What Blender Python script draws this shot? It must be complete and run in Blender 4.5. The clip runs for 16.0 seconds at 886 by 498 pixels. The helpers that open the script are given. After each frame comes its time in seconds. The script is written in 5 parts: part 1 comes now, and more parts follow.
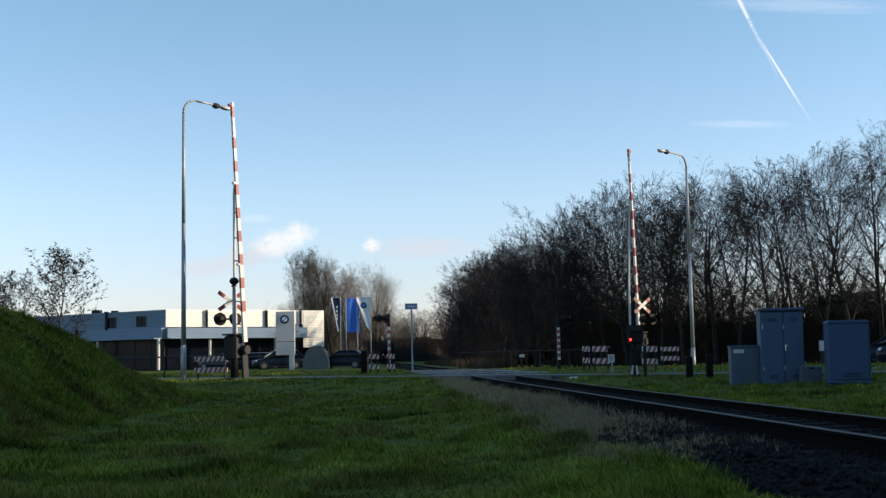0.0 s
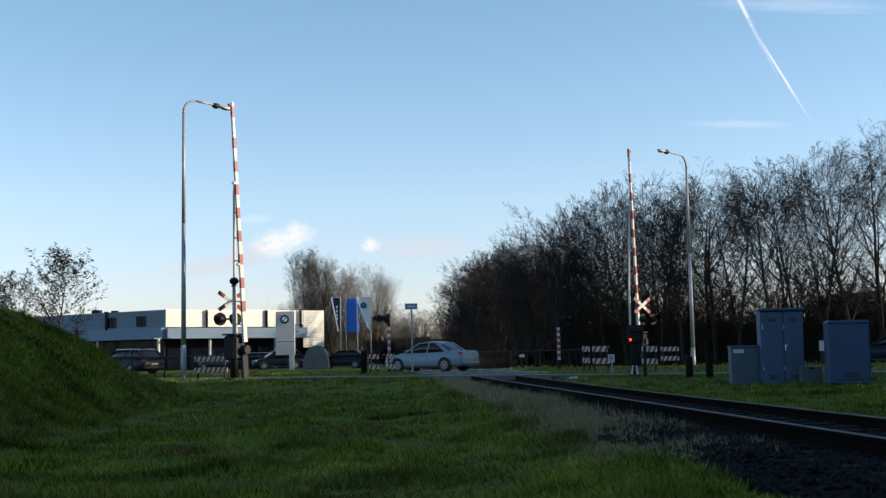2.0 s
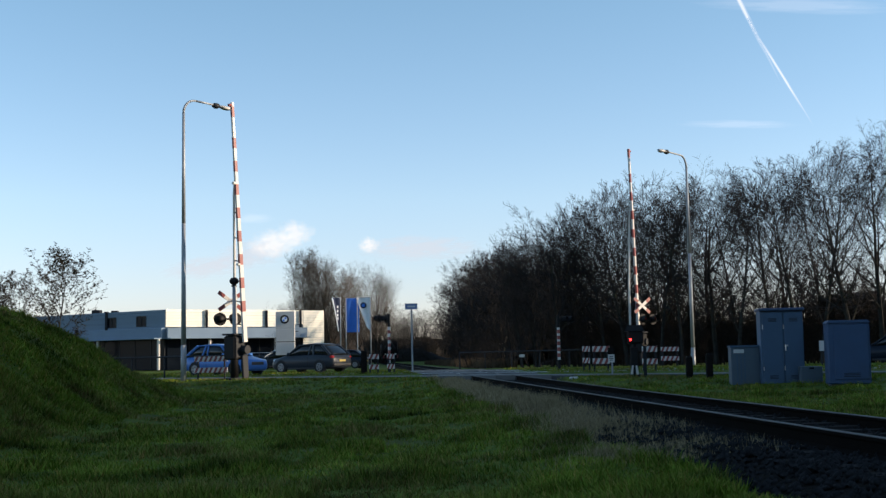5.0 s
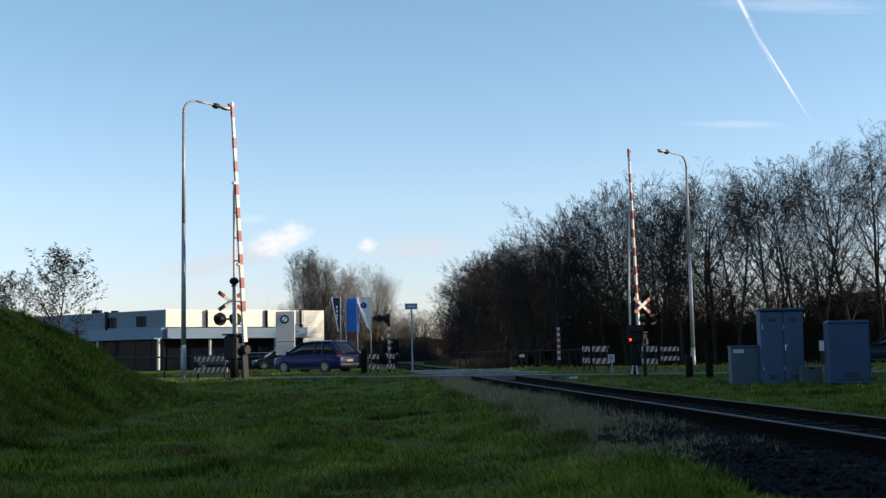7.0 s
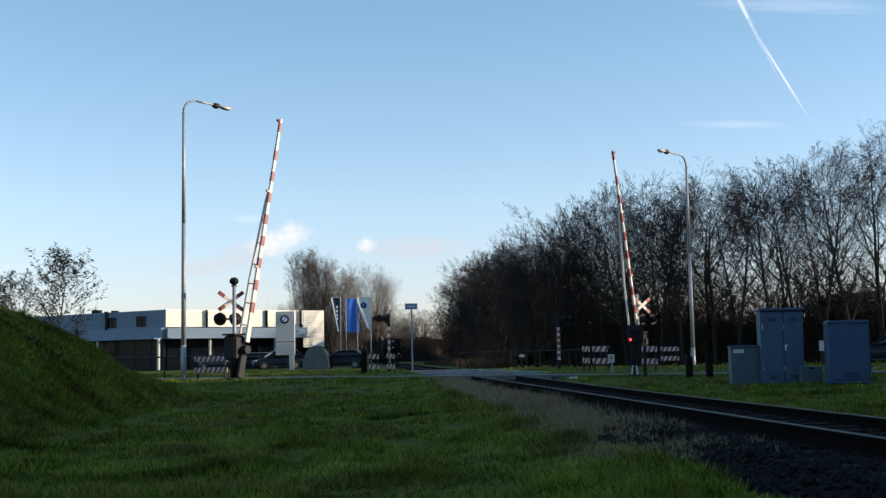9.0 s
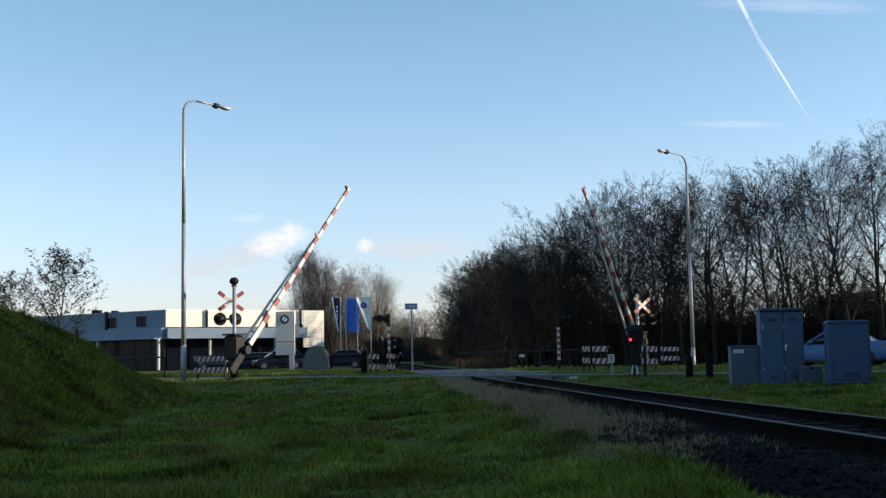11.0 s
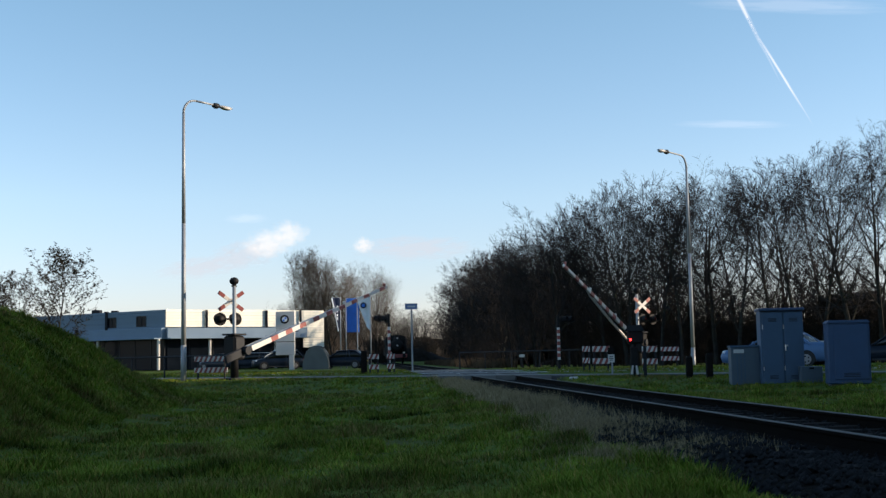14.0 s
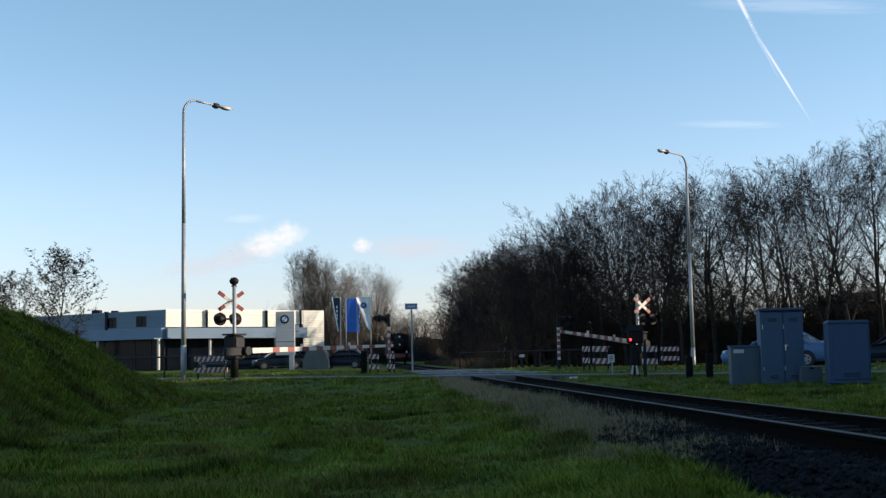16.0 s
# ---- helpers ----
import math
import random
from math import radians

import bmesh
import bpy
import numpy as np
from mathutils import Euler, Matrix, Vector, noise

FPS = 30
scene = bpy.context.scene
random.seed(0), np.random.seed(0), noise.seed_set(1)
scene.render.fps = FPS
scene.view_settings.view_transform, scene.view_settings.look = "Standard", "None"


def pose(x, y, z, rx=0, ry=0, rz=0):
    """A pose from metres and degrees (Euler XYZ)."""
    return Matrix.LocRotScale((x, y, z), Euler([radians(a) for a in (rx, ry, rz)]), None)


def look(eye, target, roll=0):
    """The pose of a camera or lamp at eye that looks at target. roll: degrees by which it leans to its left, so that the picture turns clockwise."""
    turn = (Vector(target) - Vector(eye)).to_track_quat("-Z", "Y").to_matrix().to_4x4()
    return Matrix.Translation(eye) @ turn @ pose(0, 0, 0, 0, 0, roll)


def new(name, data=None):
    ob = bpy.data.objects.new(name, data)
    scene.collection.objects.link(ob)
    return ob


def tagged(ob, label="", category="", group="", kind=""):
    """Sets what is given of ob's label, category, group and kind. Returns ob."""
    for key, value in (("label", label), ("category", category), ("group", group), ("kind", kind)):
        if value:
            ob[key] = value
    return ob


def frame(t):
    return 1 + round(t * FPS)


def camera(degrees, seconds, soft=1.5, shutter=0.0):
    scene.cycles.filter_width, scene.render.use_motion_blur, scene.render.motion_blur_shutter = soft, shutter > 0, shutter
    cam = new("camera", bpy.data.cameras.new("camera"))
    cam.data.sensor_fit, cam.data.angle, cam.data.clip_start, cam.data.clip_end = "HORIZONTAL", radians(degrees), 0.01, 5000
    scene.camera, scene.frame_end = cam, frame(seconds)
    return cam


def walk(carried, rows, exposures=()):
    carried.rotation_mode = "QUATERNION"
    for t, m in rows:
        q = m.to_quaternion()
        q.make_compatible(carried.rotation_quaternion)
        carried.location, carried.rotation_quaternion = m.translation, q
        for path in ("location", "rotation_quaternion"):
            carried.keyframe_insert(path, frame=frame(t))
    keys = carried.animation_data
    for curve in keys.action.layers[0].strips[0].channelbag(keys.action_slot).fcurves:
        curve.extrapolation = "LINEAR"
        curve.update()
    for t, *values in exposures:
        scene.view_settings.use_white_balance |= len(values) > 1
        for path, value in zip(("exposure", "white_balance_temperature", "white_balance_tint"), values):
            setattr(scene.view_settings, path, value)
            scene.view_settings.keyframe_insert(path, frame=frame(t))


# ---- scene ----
cam = camera(40.0, 16.0, soft=1.4)
EYE = (0.0, 0.0, 0.64)
VIEW = look(EYE, (0.0, 100.0, 9.6), -1.1)
walk(cam, [(0.0, VIEW), (16.0, VIEW)], exposures=[(0.0, 0.46, 6600, 15), (16.0, 0.46, 6600, 15)])

# ---- daylight: a low winter sun that shines along the road from behind the wood ----
SUN_AZ, SUN_EL = radians(92), radians(16)
SUN_DIR = Vector((math.sin(SUN_AZ) * math.cos(SUN_EL), math.cos(SUN_AZ) * math.cos(SUN_EL), math.sin(SUN_EL)))
world = bpy.data.worlds.new("world")
scene.world = world
world.use_nodes = True
sky = world.node_tree.nodes.new("ShaderNodeTexSky")
sky.sky_type, sky.sun_disc = "NISHITA", False
sky.sun_elevation, sky.sun_rotation = SUN_EL, SUN_AZ
sky.air_density, sky.dust_density, sky.ozone_density = 0.9, 0.4, 2.1
background = world.node_tree.nodes["Background"]
background.inputs["Strength"].default_value = 0.17
# winter haze: a little greyer and less green towards the horizon
sky_place, sky_axes = world.node_tree.nodes.new("ShaderNodeTexCoord"), world.node_tree.nodes.new("ShaderNodeSeparateXYZ")
haze, hazed = world.node_tree.nodes.new("ShaderNodeValToRGB"), world.node_tree.nodes.new("ShaderNodeMix")
haze.color_ramp.elements[0].position, haze.color_ramp.elements[1].position = 0.0, 0.30
haze.color_ramp.elements[0].color, haze.color_ramp.elements[1].color = (0.80, 0.73, 0.90, 1), (0.88, 1.0, 0.93, 1)
mid_haze = haze.color_ramp.elements.new(0.13)
mid_haze.color = (0.96, 0.95, 0.94, 1)
hazed.data_type, hazed.blend_type = "RGBA", "MULTIPLY"
hazed.inputs["Factor"].default_value = 1.0
world.node_tree.links.new(sky_place.outputs["Generated"], sky_axes.inputs["Vector"])
world.node_tree.links.new(sky_axes.outputs["Z"], haze.inputs["Fac"])
world.node_tree.links.new(sky.outputs["Color"], hazed.inputs["A"])
world.node_tree.links.new(haze.outputs["Color"], hazed.inputs["B"])
world.node_tree.links.new(hazed.outputs["Result"], background.inputs["Color"])
sun_data = bpy.data.lights.new("sun", "SUN")
sun_data.energy, sun_data.angle, sun_data.color = 5.0, radians(0.6), (1.0, 0.84, 0.62)
sun = new("sun", sun_data)
sun.matrix_world = look(SUN_DIR * 200, (0, 0, 0))

# ---- the plan: the road runs at a slant, the line crosses it ----
MAST = Vector((-8.15, 47.9, 0.0))          # near crossing mast
ACROSS = Vector((0.5524, 0.8336, 0.0))     # over the road, away
ALONG = Vector((-0.8336, 0.5524, 0.0))     # down the road
ROAD_TURN = math.degrees(math.atan2(ALONG.y, ALONG.x))
LINE = Vector((-0.066, 0.9978, 0.0))       # direction of the rails
LINE_SIDE = Vector((0.9978, 0.066, 0.0))


def road_place(k, m, z=0.0):
    """k metres over the road from the near mast, m metres down the road."""
    p = MAST + ACROSS * k + ALONG * m
    return Vector((p.x, p.y, z))


def line_place(side, run, z=0.0):
    p = LINE_SIDE * side + LINE * run
    return Vector((p.x, p.y, z))


def smooth(a, b, v):
    t = min(1.0, max(0.0, (v - a) / (b - a)))
    return t * t * (3 - 2 * t)


def ground_z(x, y):
    """Height of the grass: low beside the line, up to the road, a bank on one side."""
    k = (x - MAST.x) * ACROSS.x + (y - MAST.y) * ACROSS.y
    z = -0.40 + 0.34 * smooth(-6.0, -0.3, k)
    if x > 5.0:
        z += 0.06 * smooth(5.0, 9.0, x) * (1 - smooth(-6.0, -0.3, k))
    side = x * LINE_SIDE.x + y * LINE_SIDE.y
    z += 0.15 * smooth(0.4, 2.3, side) * (1 - smooth(6.0, 9.0, side)) * (1 - smooth(-6.0, -0.3, k))
    foot = -5.35 - 0.055 * (y - 16)
    d = foot - x
    h = 2.2 * smooth(-0.3, 3.9, d) * (1 - smooth(28.0, 39.0, y + 0.35 * d))
    h += smooth(0.2, 2.0, d) * (0.14 * noise.noise(Vector((x * 0.7, y * 0.5, 3.0))) + 0.10 * noise.noise(Vector((x * 1.9, y * 1.5, 8.0)))) * (1 - smooth(28, 36, y))
    bump = 0.035 * noise.noise(Vector((x * 0.35, y * 0.35, 0))) + 0.015 * noise.noise(Vector((x * 1.3, y * 1.3, 5)))
    for k0, k1 in ((3.6, 6.2), (9.5, 11.7), (15.2, 17.2), (19.6, 24.0)):
        z += 0.11 * smooth(k0 + 0.1, k0 + 0.7, k) * (1 - smooth(k1 - 0.7, k1 - 0.1, k))
    return z + h + bump * (1 - smooth(-3.0, 0.0, k) * 0.8) - 0.012


# ---- small builders ----
class Geo:
    """Collects primitives for one mesh."""

    def __init__(self):
        self.v, self.f = [], []

    def add(self, verts, faces):
        n = len(self.v)
        self.v += [tuple(p) for p in verts]
        self.f += [tuple(i + n for i in q) for q in faces]
        return self

    def box(self, c, s, rz=0.0, ch=0.0, m=None):
        """A box with chamfered upright and top edges."""
        x, y, z = s[0] / 2, s[1] / 2, s[2] / 2
        if ch <= 0:
            pts = [(i * x, j * y, k * z) for k in (-1, 1) for j in (-1, 1) for i in (-1, 1)]
            faces = [(0, 2, 3, 1), (4, 5, 7, 6), (0, 1, 5, 4), (2, 6, 7, 3), (0, 4, 6, 2), (1, 3, 7, 5)]
        else:
            def ring(a, b, h):
                return [(a, -b + ch, h), (a, b - ch, h), (a - ch, b, h), (-a + ch, b, h), (-a, b - ch, h), (-a, -b + ch, h), (-a + ch, -b, h), (a - ch, -b, h)]
            pts = ring(x - ch, y - ch, -z) + ring(x, y, -z + ch) + ring(x, y, z - ch) + ring(x - ch, y - ch, z)
            faces = [tuple(range(7, -1, -1)), tuple(range(24, 32))]
            for r in range(3):
                faces += [(r * 8 + i, r * 8 + (i + 1) % 8, r * 8 + 8 + (i + 1) % 8, r * 8 + 8 + i) for i in range(8)]
        mat4 = (m if m is not None else Matrix.Identity(4)) @ Matrix.Translation(c) @ Matrix.Rotation(radians(rz), 4, "Z")
        return self.add([mat4 @ Vector(p) for p in pts], faces)

    def cyl(self, a, b, ra, rb=None, n=8, caps=True):
        a, b = Vector(a), Vector(b)
        rb = ra if rb is None else rb
        w = (b - a).normalized()
        s = w.orthogonal().normalized()
        t = w.cross(s)
        pts = []
        for c, r in ((a, ra), (b, rb)):
            pts += [c + (s * math.cos(2 * math.pi * i / n) + t * math.sin(2 * math.pi * i / n)) * r for i in range(n)]
        faces = [(i, (i + 1) % n, n + (i + 1) % n, n + i) for i in range(n)]
        if caps:
            faces += [tuple(range(n - 1, -1, -1)), tuple(range(n, 2 * n))]
        return self.add(pts, faces)

    def tube(self, pts, radii, n=8):
        for i in range(len(pts) - 1):
            self.cyl(pts[i], pts[i + 1], radii[i], radii[i + 1], n)
        return self

    def ball(self, c, r, n=8, rings=5, s=(1, 1, 1)):
        pts, faces = [], []
        for j in range(rings + 1):
            a = math.pi * j / rings
            pts += [Vector(c) + Vector((s[0] * r * math.sin(a) * math.cos(2 * math.pi * i / n), s[1] * r * math.sin(a) * math.sin(2 * math.pi * i / n), s[2] * r * math.cos(a))) for i in range(n)]
        for j in range(rings):
            faces += [(j * n + i, j * n + n + i, j * n + n + (i + 1) % n, j * n + (i + 1) % n) for i in range(n)]
        return self.add(pts, faces)

    def prism(self, outline, a, b, axis="y"):
        """An outline in two axes, drawn out along the third from a to b."""
        n = len(outline)
        put = {"y": lambda p, q, r: (p, r, q), "x": lambda p, q, r: (r, p, q), "z": lambda p, q, r: (p, q, r)}[axis]
        pts = [put(p, q, r) for r in (a, b) for p, q in outline]
        faces = [tuple(range(n)), tuple(range(2 * n - 1, n - 1, -1))] + [(i, n + i, n + (i + 1) % n, (i + 1) % n) for i in range(n)]
        return self.add(pts, faces)

    def mesh(self, name, flat=True):
        me = bpy.data.meshes.new(name)
        me.from_pydata(self.v, [], self.f)
        bm = bmesh.new()
        bm.from_mesh(me)
        bmesh.ops.recalc_face_normals(bm, faces=bm.faces)
        bm.to_mesh(me)
        bm.free()
        if not flat:
            for p in me.polygons:
                p.use_smooth = True
        return me


def part(name, geo, material, parent=None, label="", m=None, flat=True):
    me = geo.mesh(name, flat) if isinstance(geo, Geo) else geo
    if material and not me.materials:
        me.materials.append(material)
    ob = new(name, me)
    if parent:
        ob.parent = parent
    if m is not None:
        ob.matrix_basis = m
    return tagged(ob, label)


def thing(name, m, label, category, group=""):
    ob = new(name)
    ob.matrix_basis = m
    return tagged(ob, label, category, group)


# ---- materials ----
def material(name, color, rough=0.7, metal=0.0, vary=0.25, scale=6.0, fine=60.0, bump=0.2, bump_size=0.01, stain=None, stain_amount=0.4, random_tone=0.0, coat=0.0, spec=0.5, glow=None, glow_power=0.0, blades=None):
    mt = bpy.data.materials.new(name)
    mt.use_nodes = True
    nt = mt.node_tree
    bs = nt.nodes["Principled BSDF"]
    N = nt.nodes.new
    co = N("ShaderNodeTexCoord")
    n1, n2 = N("ShaderNodeTexNoise"), N("ShaderNodeTexNoise")
    n1.inputs["Scale"].default_value, n2.inputs["Scale"].default_value = scale, fine
    n1.inputs["Detail"].default_value, n2.inputs["Detail"].default_value = 5, 4
    for n in (n1, n2):
        nt.links.new(co.outputs["Object"], n.inputs["Vector"])
    mul = N("ShaderNodeMath")
    mul.operation = "MULTIPLY_ADD"
    nt.links.new(n2.outputs["Fac"], mul.inputs[0])
    mul.inputs[1].default_value = 0.5
    nt.links.new(n1.outputs["Fac"], mul.inputs[2])
    ramp = N("ShaderNodeValToRGB")
    c = Vector(color)
    ramp.color_ramp.elements[0].position, ramp.color_ramp.elements[1].position = 0.45, 1.05
    ramp.color_ramp.elements[0].color = (*(c * (1 - vary)), 1)
    ramp.color_ramp.elements[1].color = (*[min(0.95, a) for a in c * (1 + vary)], 1)
    nt.links.new(mul.outputs[0], ramp.inputs["Fac"])
    out = ramp.outputs["Color"]
    if stain:
        n3 = N("ShaderNodeTexNoise")
        n3.inputs["Scale"].default_value, n3.inputs["Detail"].default_value = scale * 0.35, 6
        nt.links.new(co.outputs["Object"], n3.inputs["Vector"])
        sr = N("ShaderNodeValToRGB")
        sr.color_ramp.elements[0].position, sr.color_ramp.elements[1].position = 0.48, 0.66
        sr.color_ramp.elements[1].color = (stain_amount,) * 3 + (1,)
        nt.links.new(n3.outputs["Fac"], sr.inputs["Fac"])
        mix = N("ShaderNodeMix")
        mix.data_type = "RGBA"
        nt.links.new(sr.outputs["Color"], mix.inputs["Factor"])
        nt.links.new(out, mix.inputs["A"])
        mix.inputs["B"].default_value = (*stain, 1)
        out = mix.outputs["Result"]
    if random_tone:
        info, hs, mr = N("ShaderNodeObjectInfo"), N("ShaderNodeHueSaturation"), N("ShaderNodeMapRange")
        mr.inputs["To Min"].default_value, mr.inputs["To Max"].default_value = 1 - random_tone, 1 + random_tone
        nt.links.new(info.outputs["Random"], mr.inputs["Value"])
        nt.links.new(mr.outputs["Result"], hs.inputs["Value"])
        nt.links.new(out, hs.inputs["Color"])
        out = hs.outputs["Color"]
    if blades:                               # each blade has its own tone, some are withered
        geo, tone, bm_mix = N("ShaderNodeNewGeometry"), N("ShaderNodeValToRGB"), N("ShaderNodeMix")
        tone.color_ramp.elements[0].color = (0.6, 0.65, 0.6, 1)
        tone.color_ramp.elements[1].color = (*blades, 1)
        for at, col in ((0.35, (0.9, 0.95, 0.9, 1)), (0.70, (1.15, 1.1, 1.1, 1)), (0.86, (*(0.6 * q for q in blades), 1))):
            tone.color_ramp.elements.new(at).color = col
        bm_mix.data_type, bm_mix.blend_type = "RGBA", "MULTIPLY"
        bm_mix.inputs["Factor"].default_value = 1.0
        nt.links.new(geo.outputs["Random Per Island"], tone.inputs["Fac"])
        nt.links.new(out, bm_mix.inputs["A"])
        nt.links.new(tone.outputs["Color"], bm_mix.inputs["B"])
        out = bm_mix.outputs["Result"]
    nt.links.new(out, bs.inputs["Base Color"])
    rr = N("ShaderNodeMapRange")
    rr.inputs["To Min"].default_value, rr.inputs["To Max"].default_value = max(0.02, rough - 0.12), min(1.0, rough + 0.12)
    nt.links.new(n1.outputs["Fac"], rr.inputs["Value"])
    nt.links.new(rr.outputs["Result"], bs.inputs["Roughness"])
    bs.inputs["Metallic"].default_value = metal
    bs.inputs["Coat Weight"].default_value = coat
    bs.inputs["Specular IOR Level"].default_value = spec
    if bump:
        bp = N("ShaderNodeBump")
        bp.inputs["Strength"].default_value, bp.inputs["Distance"].default_value = bump, bump_size
        nt.links.new(mul.outputs[0], bp.inputs["Height"])
        nt.links.new(bp.outputs["Normal"], bs.inputs["Normal"])
    if glow:
        bs.inputs["Emission Color"].default_value = (*glow, 1)
        bs.inputs["Emission Strength"].default_value = glow_power
    return mt


GRASS_SOIL = material("grass_soil", (0.07, 0.108, 0.014), 0.95, vary=0.7, scale=0.7, fine=14, bump=0.6, bump_size=0.05, stain=(0.10, 0.08, 0.03), stain_amount=0.5, spec=0.1)
GRASS = material("grass_blades", (0.125, 0.178, 0.021), 0.8, vary=0.95, scale=1.1, fine=9, bump=0, stain=(0.17, 0.14, 0.05), stain_amount=0.6, spec=0.05, blades=(2.3, 1.25, 2.4))
STRAW = material("dry_grass", (0.30, 0.23, 0.125), 0.8, vary=0.35, scale=2, fine=9, bump=0, spec=0.2)
DEAD_REED = material("dead_reed", (0.10, 0.068, 0.042), 0.85, vary=0.4, scale=0.8, fine=6, bump=0, spec=0.1)
BRICK = material("brown_brick", (0.11, 0.065, 0.045), 0.85, vary=0.3, scale=2, fine=20, bump=0.3)
ROOF_TILE = material("dark_roof_tile", (0.06, 0.035, 0.028), 0.8, vary=0.3, scale=2, fine=15, bump=0.4)
ASPHALT = material("asphalt", (0.05, 0.05, 0.053), 0.7, vary=0.25, scale=0.6, fine=90, bump=0.3, stain=(0.11, 0.11, 0.11))
CYCLE = material("cycle_path_asphalt", (0.07, 0.068, 0.07), 0.65, vary=0.2, scale=0.8, fine=90, bump=0.3)
PAINT_LINE = material("road_paint", (0.75, 0.75, 0.72), 0.6, vary=0.15, scale=5, stain=(0.3, 0.3, 0.3))
CONCRETE = material("concrete", (0.13, 0.125, 0.12), 0.75, vary=0.2, scale=3, fine=50, stain=(0.08, 0.075, 0.07), random_tone=0.15)
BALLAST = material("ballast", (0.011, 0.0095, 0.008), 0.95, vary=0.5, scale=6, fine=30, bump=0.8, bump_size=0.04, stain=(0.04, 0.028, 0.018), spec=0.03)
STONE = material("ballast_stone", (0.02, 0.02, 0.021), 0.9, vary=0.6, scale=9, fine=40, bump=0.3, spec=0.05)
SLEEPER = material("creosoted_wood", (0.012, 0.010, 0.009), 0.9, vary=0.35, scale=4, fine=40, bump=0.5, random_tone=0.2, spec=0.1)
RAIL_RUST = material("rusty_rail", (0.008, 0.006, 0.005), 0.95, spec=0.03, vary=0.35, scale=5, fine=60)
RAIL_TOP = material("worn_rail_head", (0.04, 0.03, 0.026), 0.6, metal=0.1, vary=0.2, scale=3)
GALV = material("galvanised_steel", (0.27, 0.29, 0.31), 0.55, metal=0.3, vary=0.15, scale=2, fine=30, stain=(0.34, 0.34, 0.33), bump=0.05)
BLACK = material("black_paint", (0.008, 0.008, 0.009), 0.6, vary=0.3, scale=4, bump=0.05, spec=0.2)
WHITE = material("white_paint", (0.55, 0.53, 0.50), 0.5, vary=0.08, scale=4, bump=0.04, stain=(0.6, 0.57, 0.5), stain_amount=0.35)
RED = material("red_paint", (0.23, 0.048, 0.042), 0.45, vary=0.15, scale=4, bump=0.04, stain=(0.28, 0.075, 0.06))
CABINET = material("grey_green_cabinet", (0.044, 0.088, 0.15), 0.6, vary=0.1, scale=2.5, fine=35, bump=0.08, stain=(0.036, 0.055, 0.078), stain_amount=0.5)
CABINET_PALE = material("pale_grey_cabinet", (0.065, 0.095, 0.125), 0.55, vary=0.12, scale=2.5, fine=35, bump=0.08, stain=(0.065, 0.072, 0.075), stain_amount=0.5)
CABINET_BLUE = material("blue_grey_cabinet", (0.03, 0.068, 0.145), 0.55, vary=0.12, scale=2.5, fine=35, bump=0.08, stain=(0.036, 0.052, 0.074), stain_amount=0.5)
GAP = material("dark_gap", (0.012, 0.012, 0.013), 0.8, vary=0.1, bump=0)
STEEL = material("bright_steel", (0.6, 0.6, 0.6), 0.3, metal=1.0, vary=0.1, bump=0)
BARK = material("bark", (0.026, 0.025, 0.024), 0.95, vary=0.4, scale=5, fine=30, bump=0.6, bump_size=0.02, stain=(0.05, 0.06, 0.04), random_tone=0.2, spec=0.1)
TWIG = material("twigs", (0.026, 0.025, 0.026), 0.95, vary=0.35, scale=1.2, fine=8, bump=0, random_tone=0.25, spec=0.05)
BROWN_TWIG = material("brown_twigs", (0.085, 0.066, 0.05), 0.95, vary=0.3, scale=0.5, fine=4, bump=0, random_tone=0.15, spec=0.05)
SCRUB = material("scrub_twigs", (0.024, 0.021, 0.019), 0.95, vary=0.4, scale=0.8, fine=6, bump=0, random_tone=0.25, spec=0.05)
LEAF = material("old_leaves", (0.03, 0.026, 0.016), 0.8, vary=0.4, scale=3, bump=0, spec=0.1)
# one white cladding twice: shade put in as blue-grey, sunlight as cream
CLADDING_SHADED = material("shaded_white_cladding", (0.17, 0.235, 0.305), 0.7, spec=0.12, vary=0.06, scale=0.6, fine=10, bump=0.03, stain=(0.14, 0.195, 0.26), random_tone=0.06)
CLADDING_SUNLIT = material("sunlit_cladding", (0.88, 0.84, 0.72), 0.45, vary=0.08, scale=0.6, fine=10, bump=0.03, random_tone=0.06)
# the fascia carries the wing's shade in its colour too
FASCIA_SHADED = material("shaded_fascia", (0.17, 0.235, 0.305), 0.7, spec=0.12, vary=0.06, scale=0.8, bump=0.03)
DARK_STEEL = material("dark_steel", (0.014, 0.016, 0.02), 0.6, vary=0.2, scale=2, bump=0.03, spec=0.25)
GLASS_DARK = material("showroom_glass", (0.006, 0.009, 0.014), 0.2, vary=0.3, scale=0.4, bump=0, spec=0.07)
PYLON = material("pylon_silver", (0.44, 0.45, 0.46), 0.4, metal=0.3, vary=0.06, scale=1, bump=0.03)
FLAG_BLUE = material("blue_cloth", (0.035, 0.17, 0.62), 0.8, vary=0.12, scale=2, bump=0.05)
FLAG_WHITE = material("white_cloth", (0.74, 0.76, 0.78), 0.8, vary=0.08, scale=2, bump=0.05)
FLAG_NAVY = material("navy_cloth", (0.02, 0.03, 0.07), 0.8, vary=0.12, scale=2, bump=0.05)
SIGN_BLUE = material("sign_blue", (0.12, 0.2, 0.42), 0.5, vary=0.1, bump=0)
DOME = material("grey_sheet", (0.075, 0.095, 0.10), 0.6, vary=0.2, scale=1.5, bump=0.1)
TYRE = material("tyre", (0.015, 0.015, 0.016), 0.85, vary=0.2, bump=0.1)
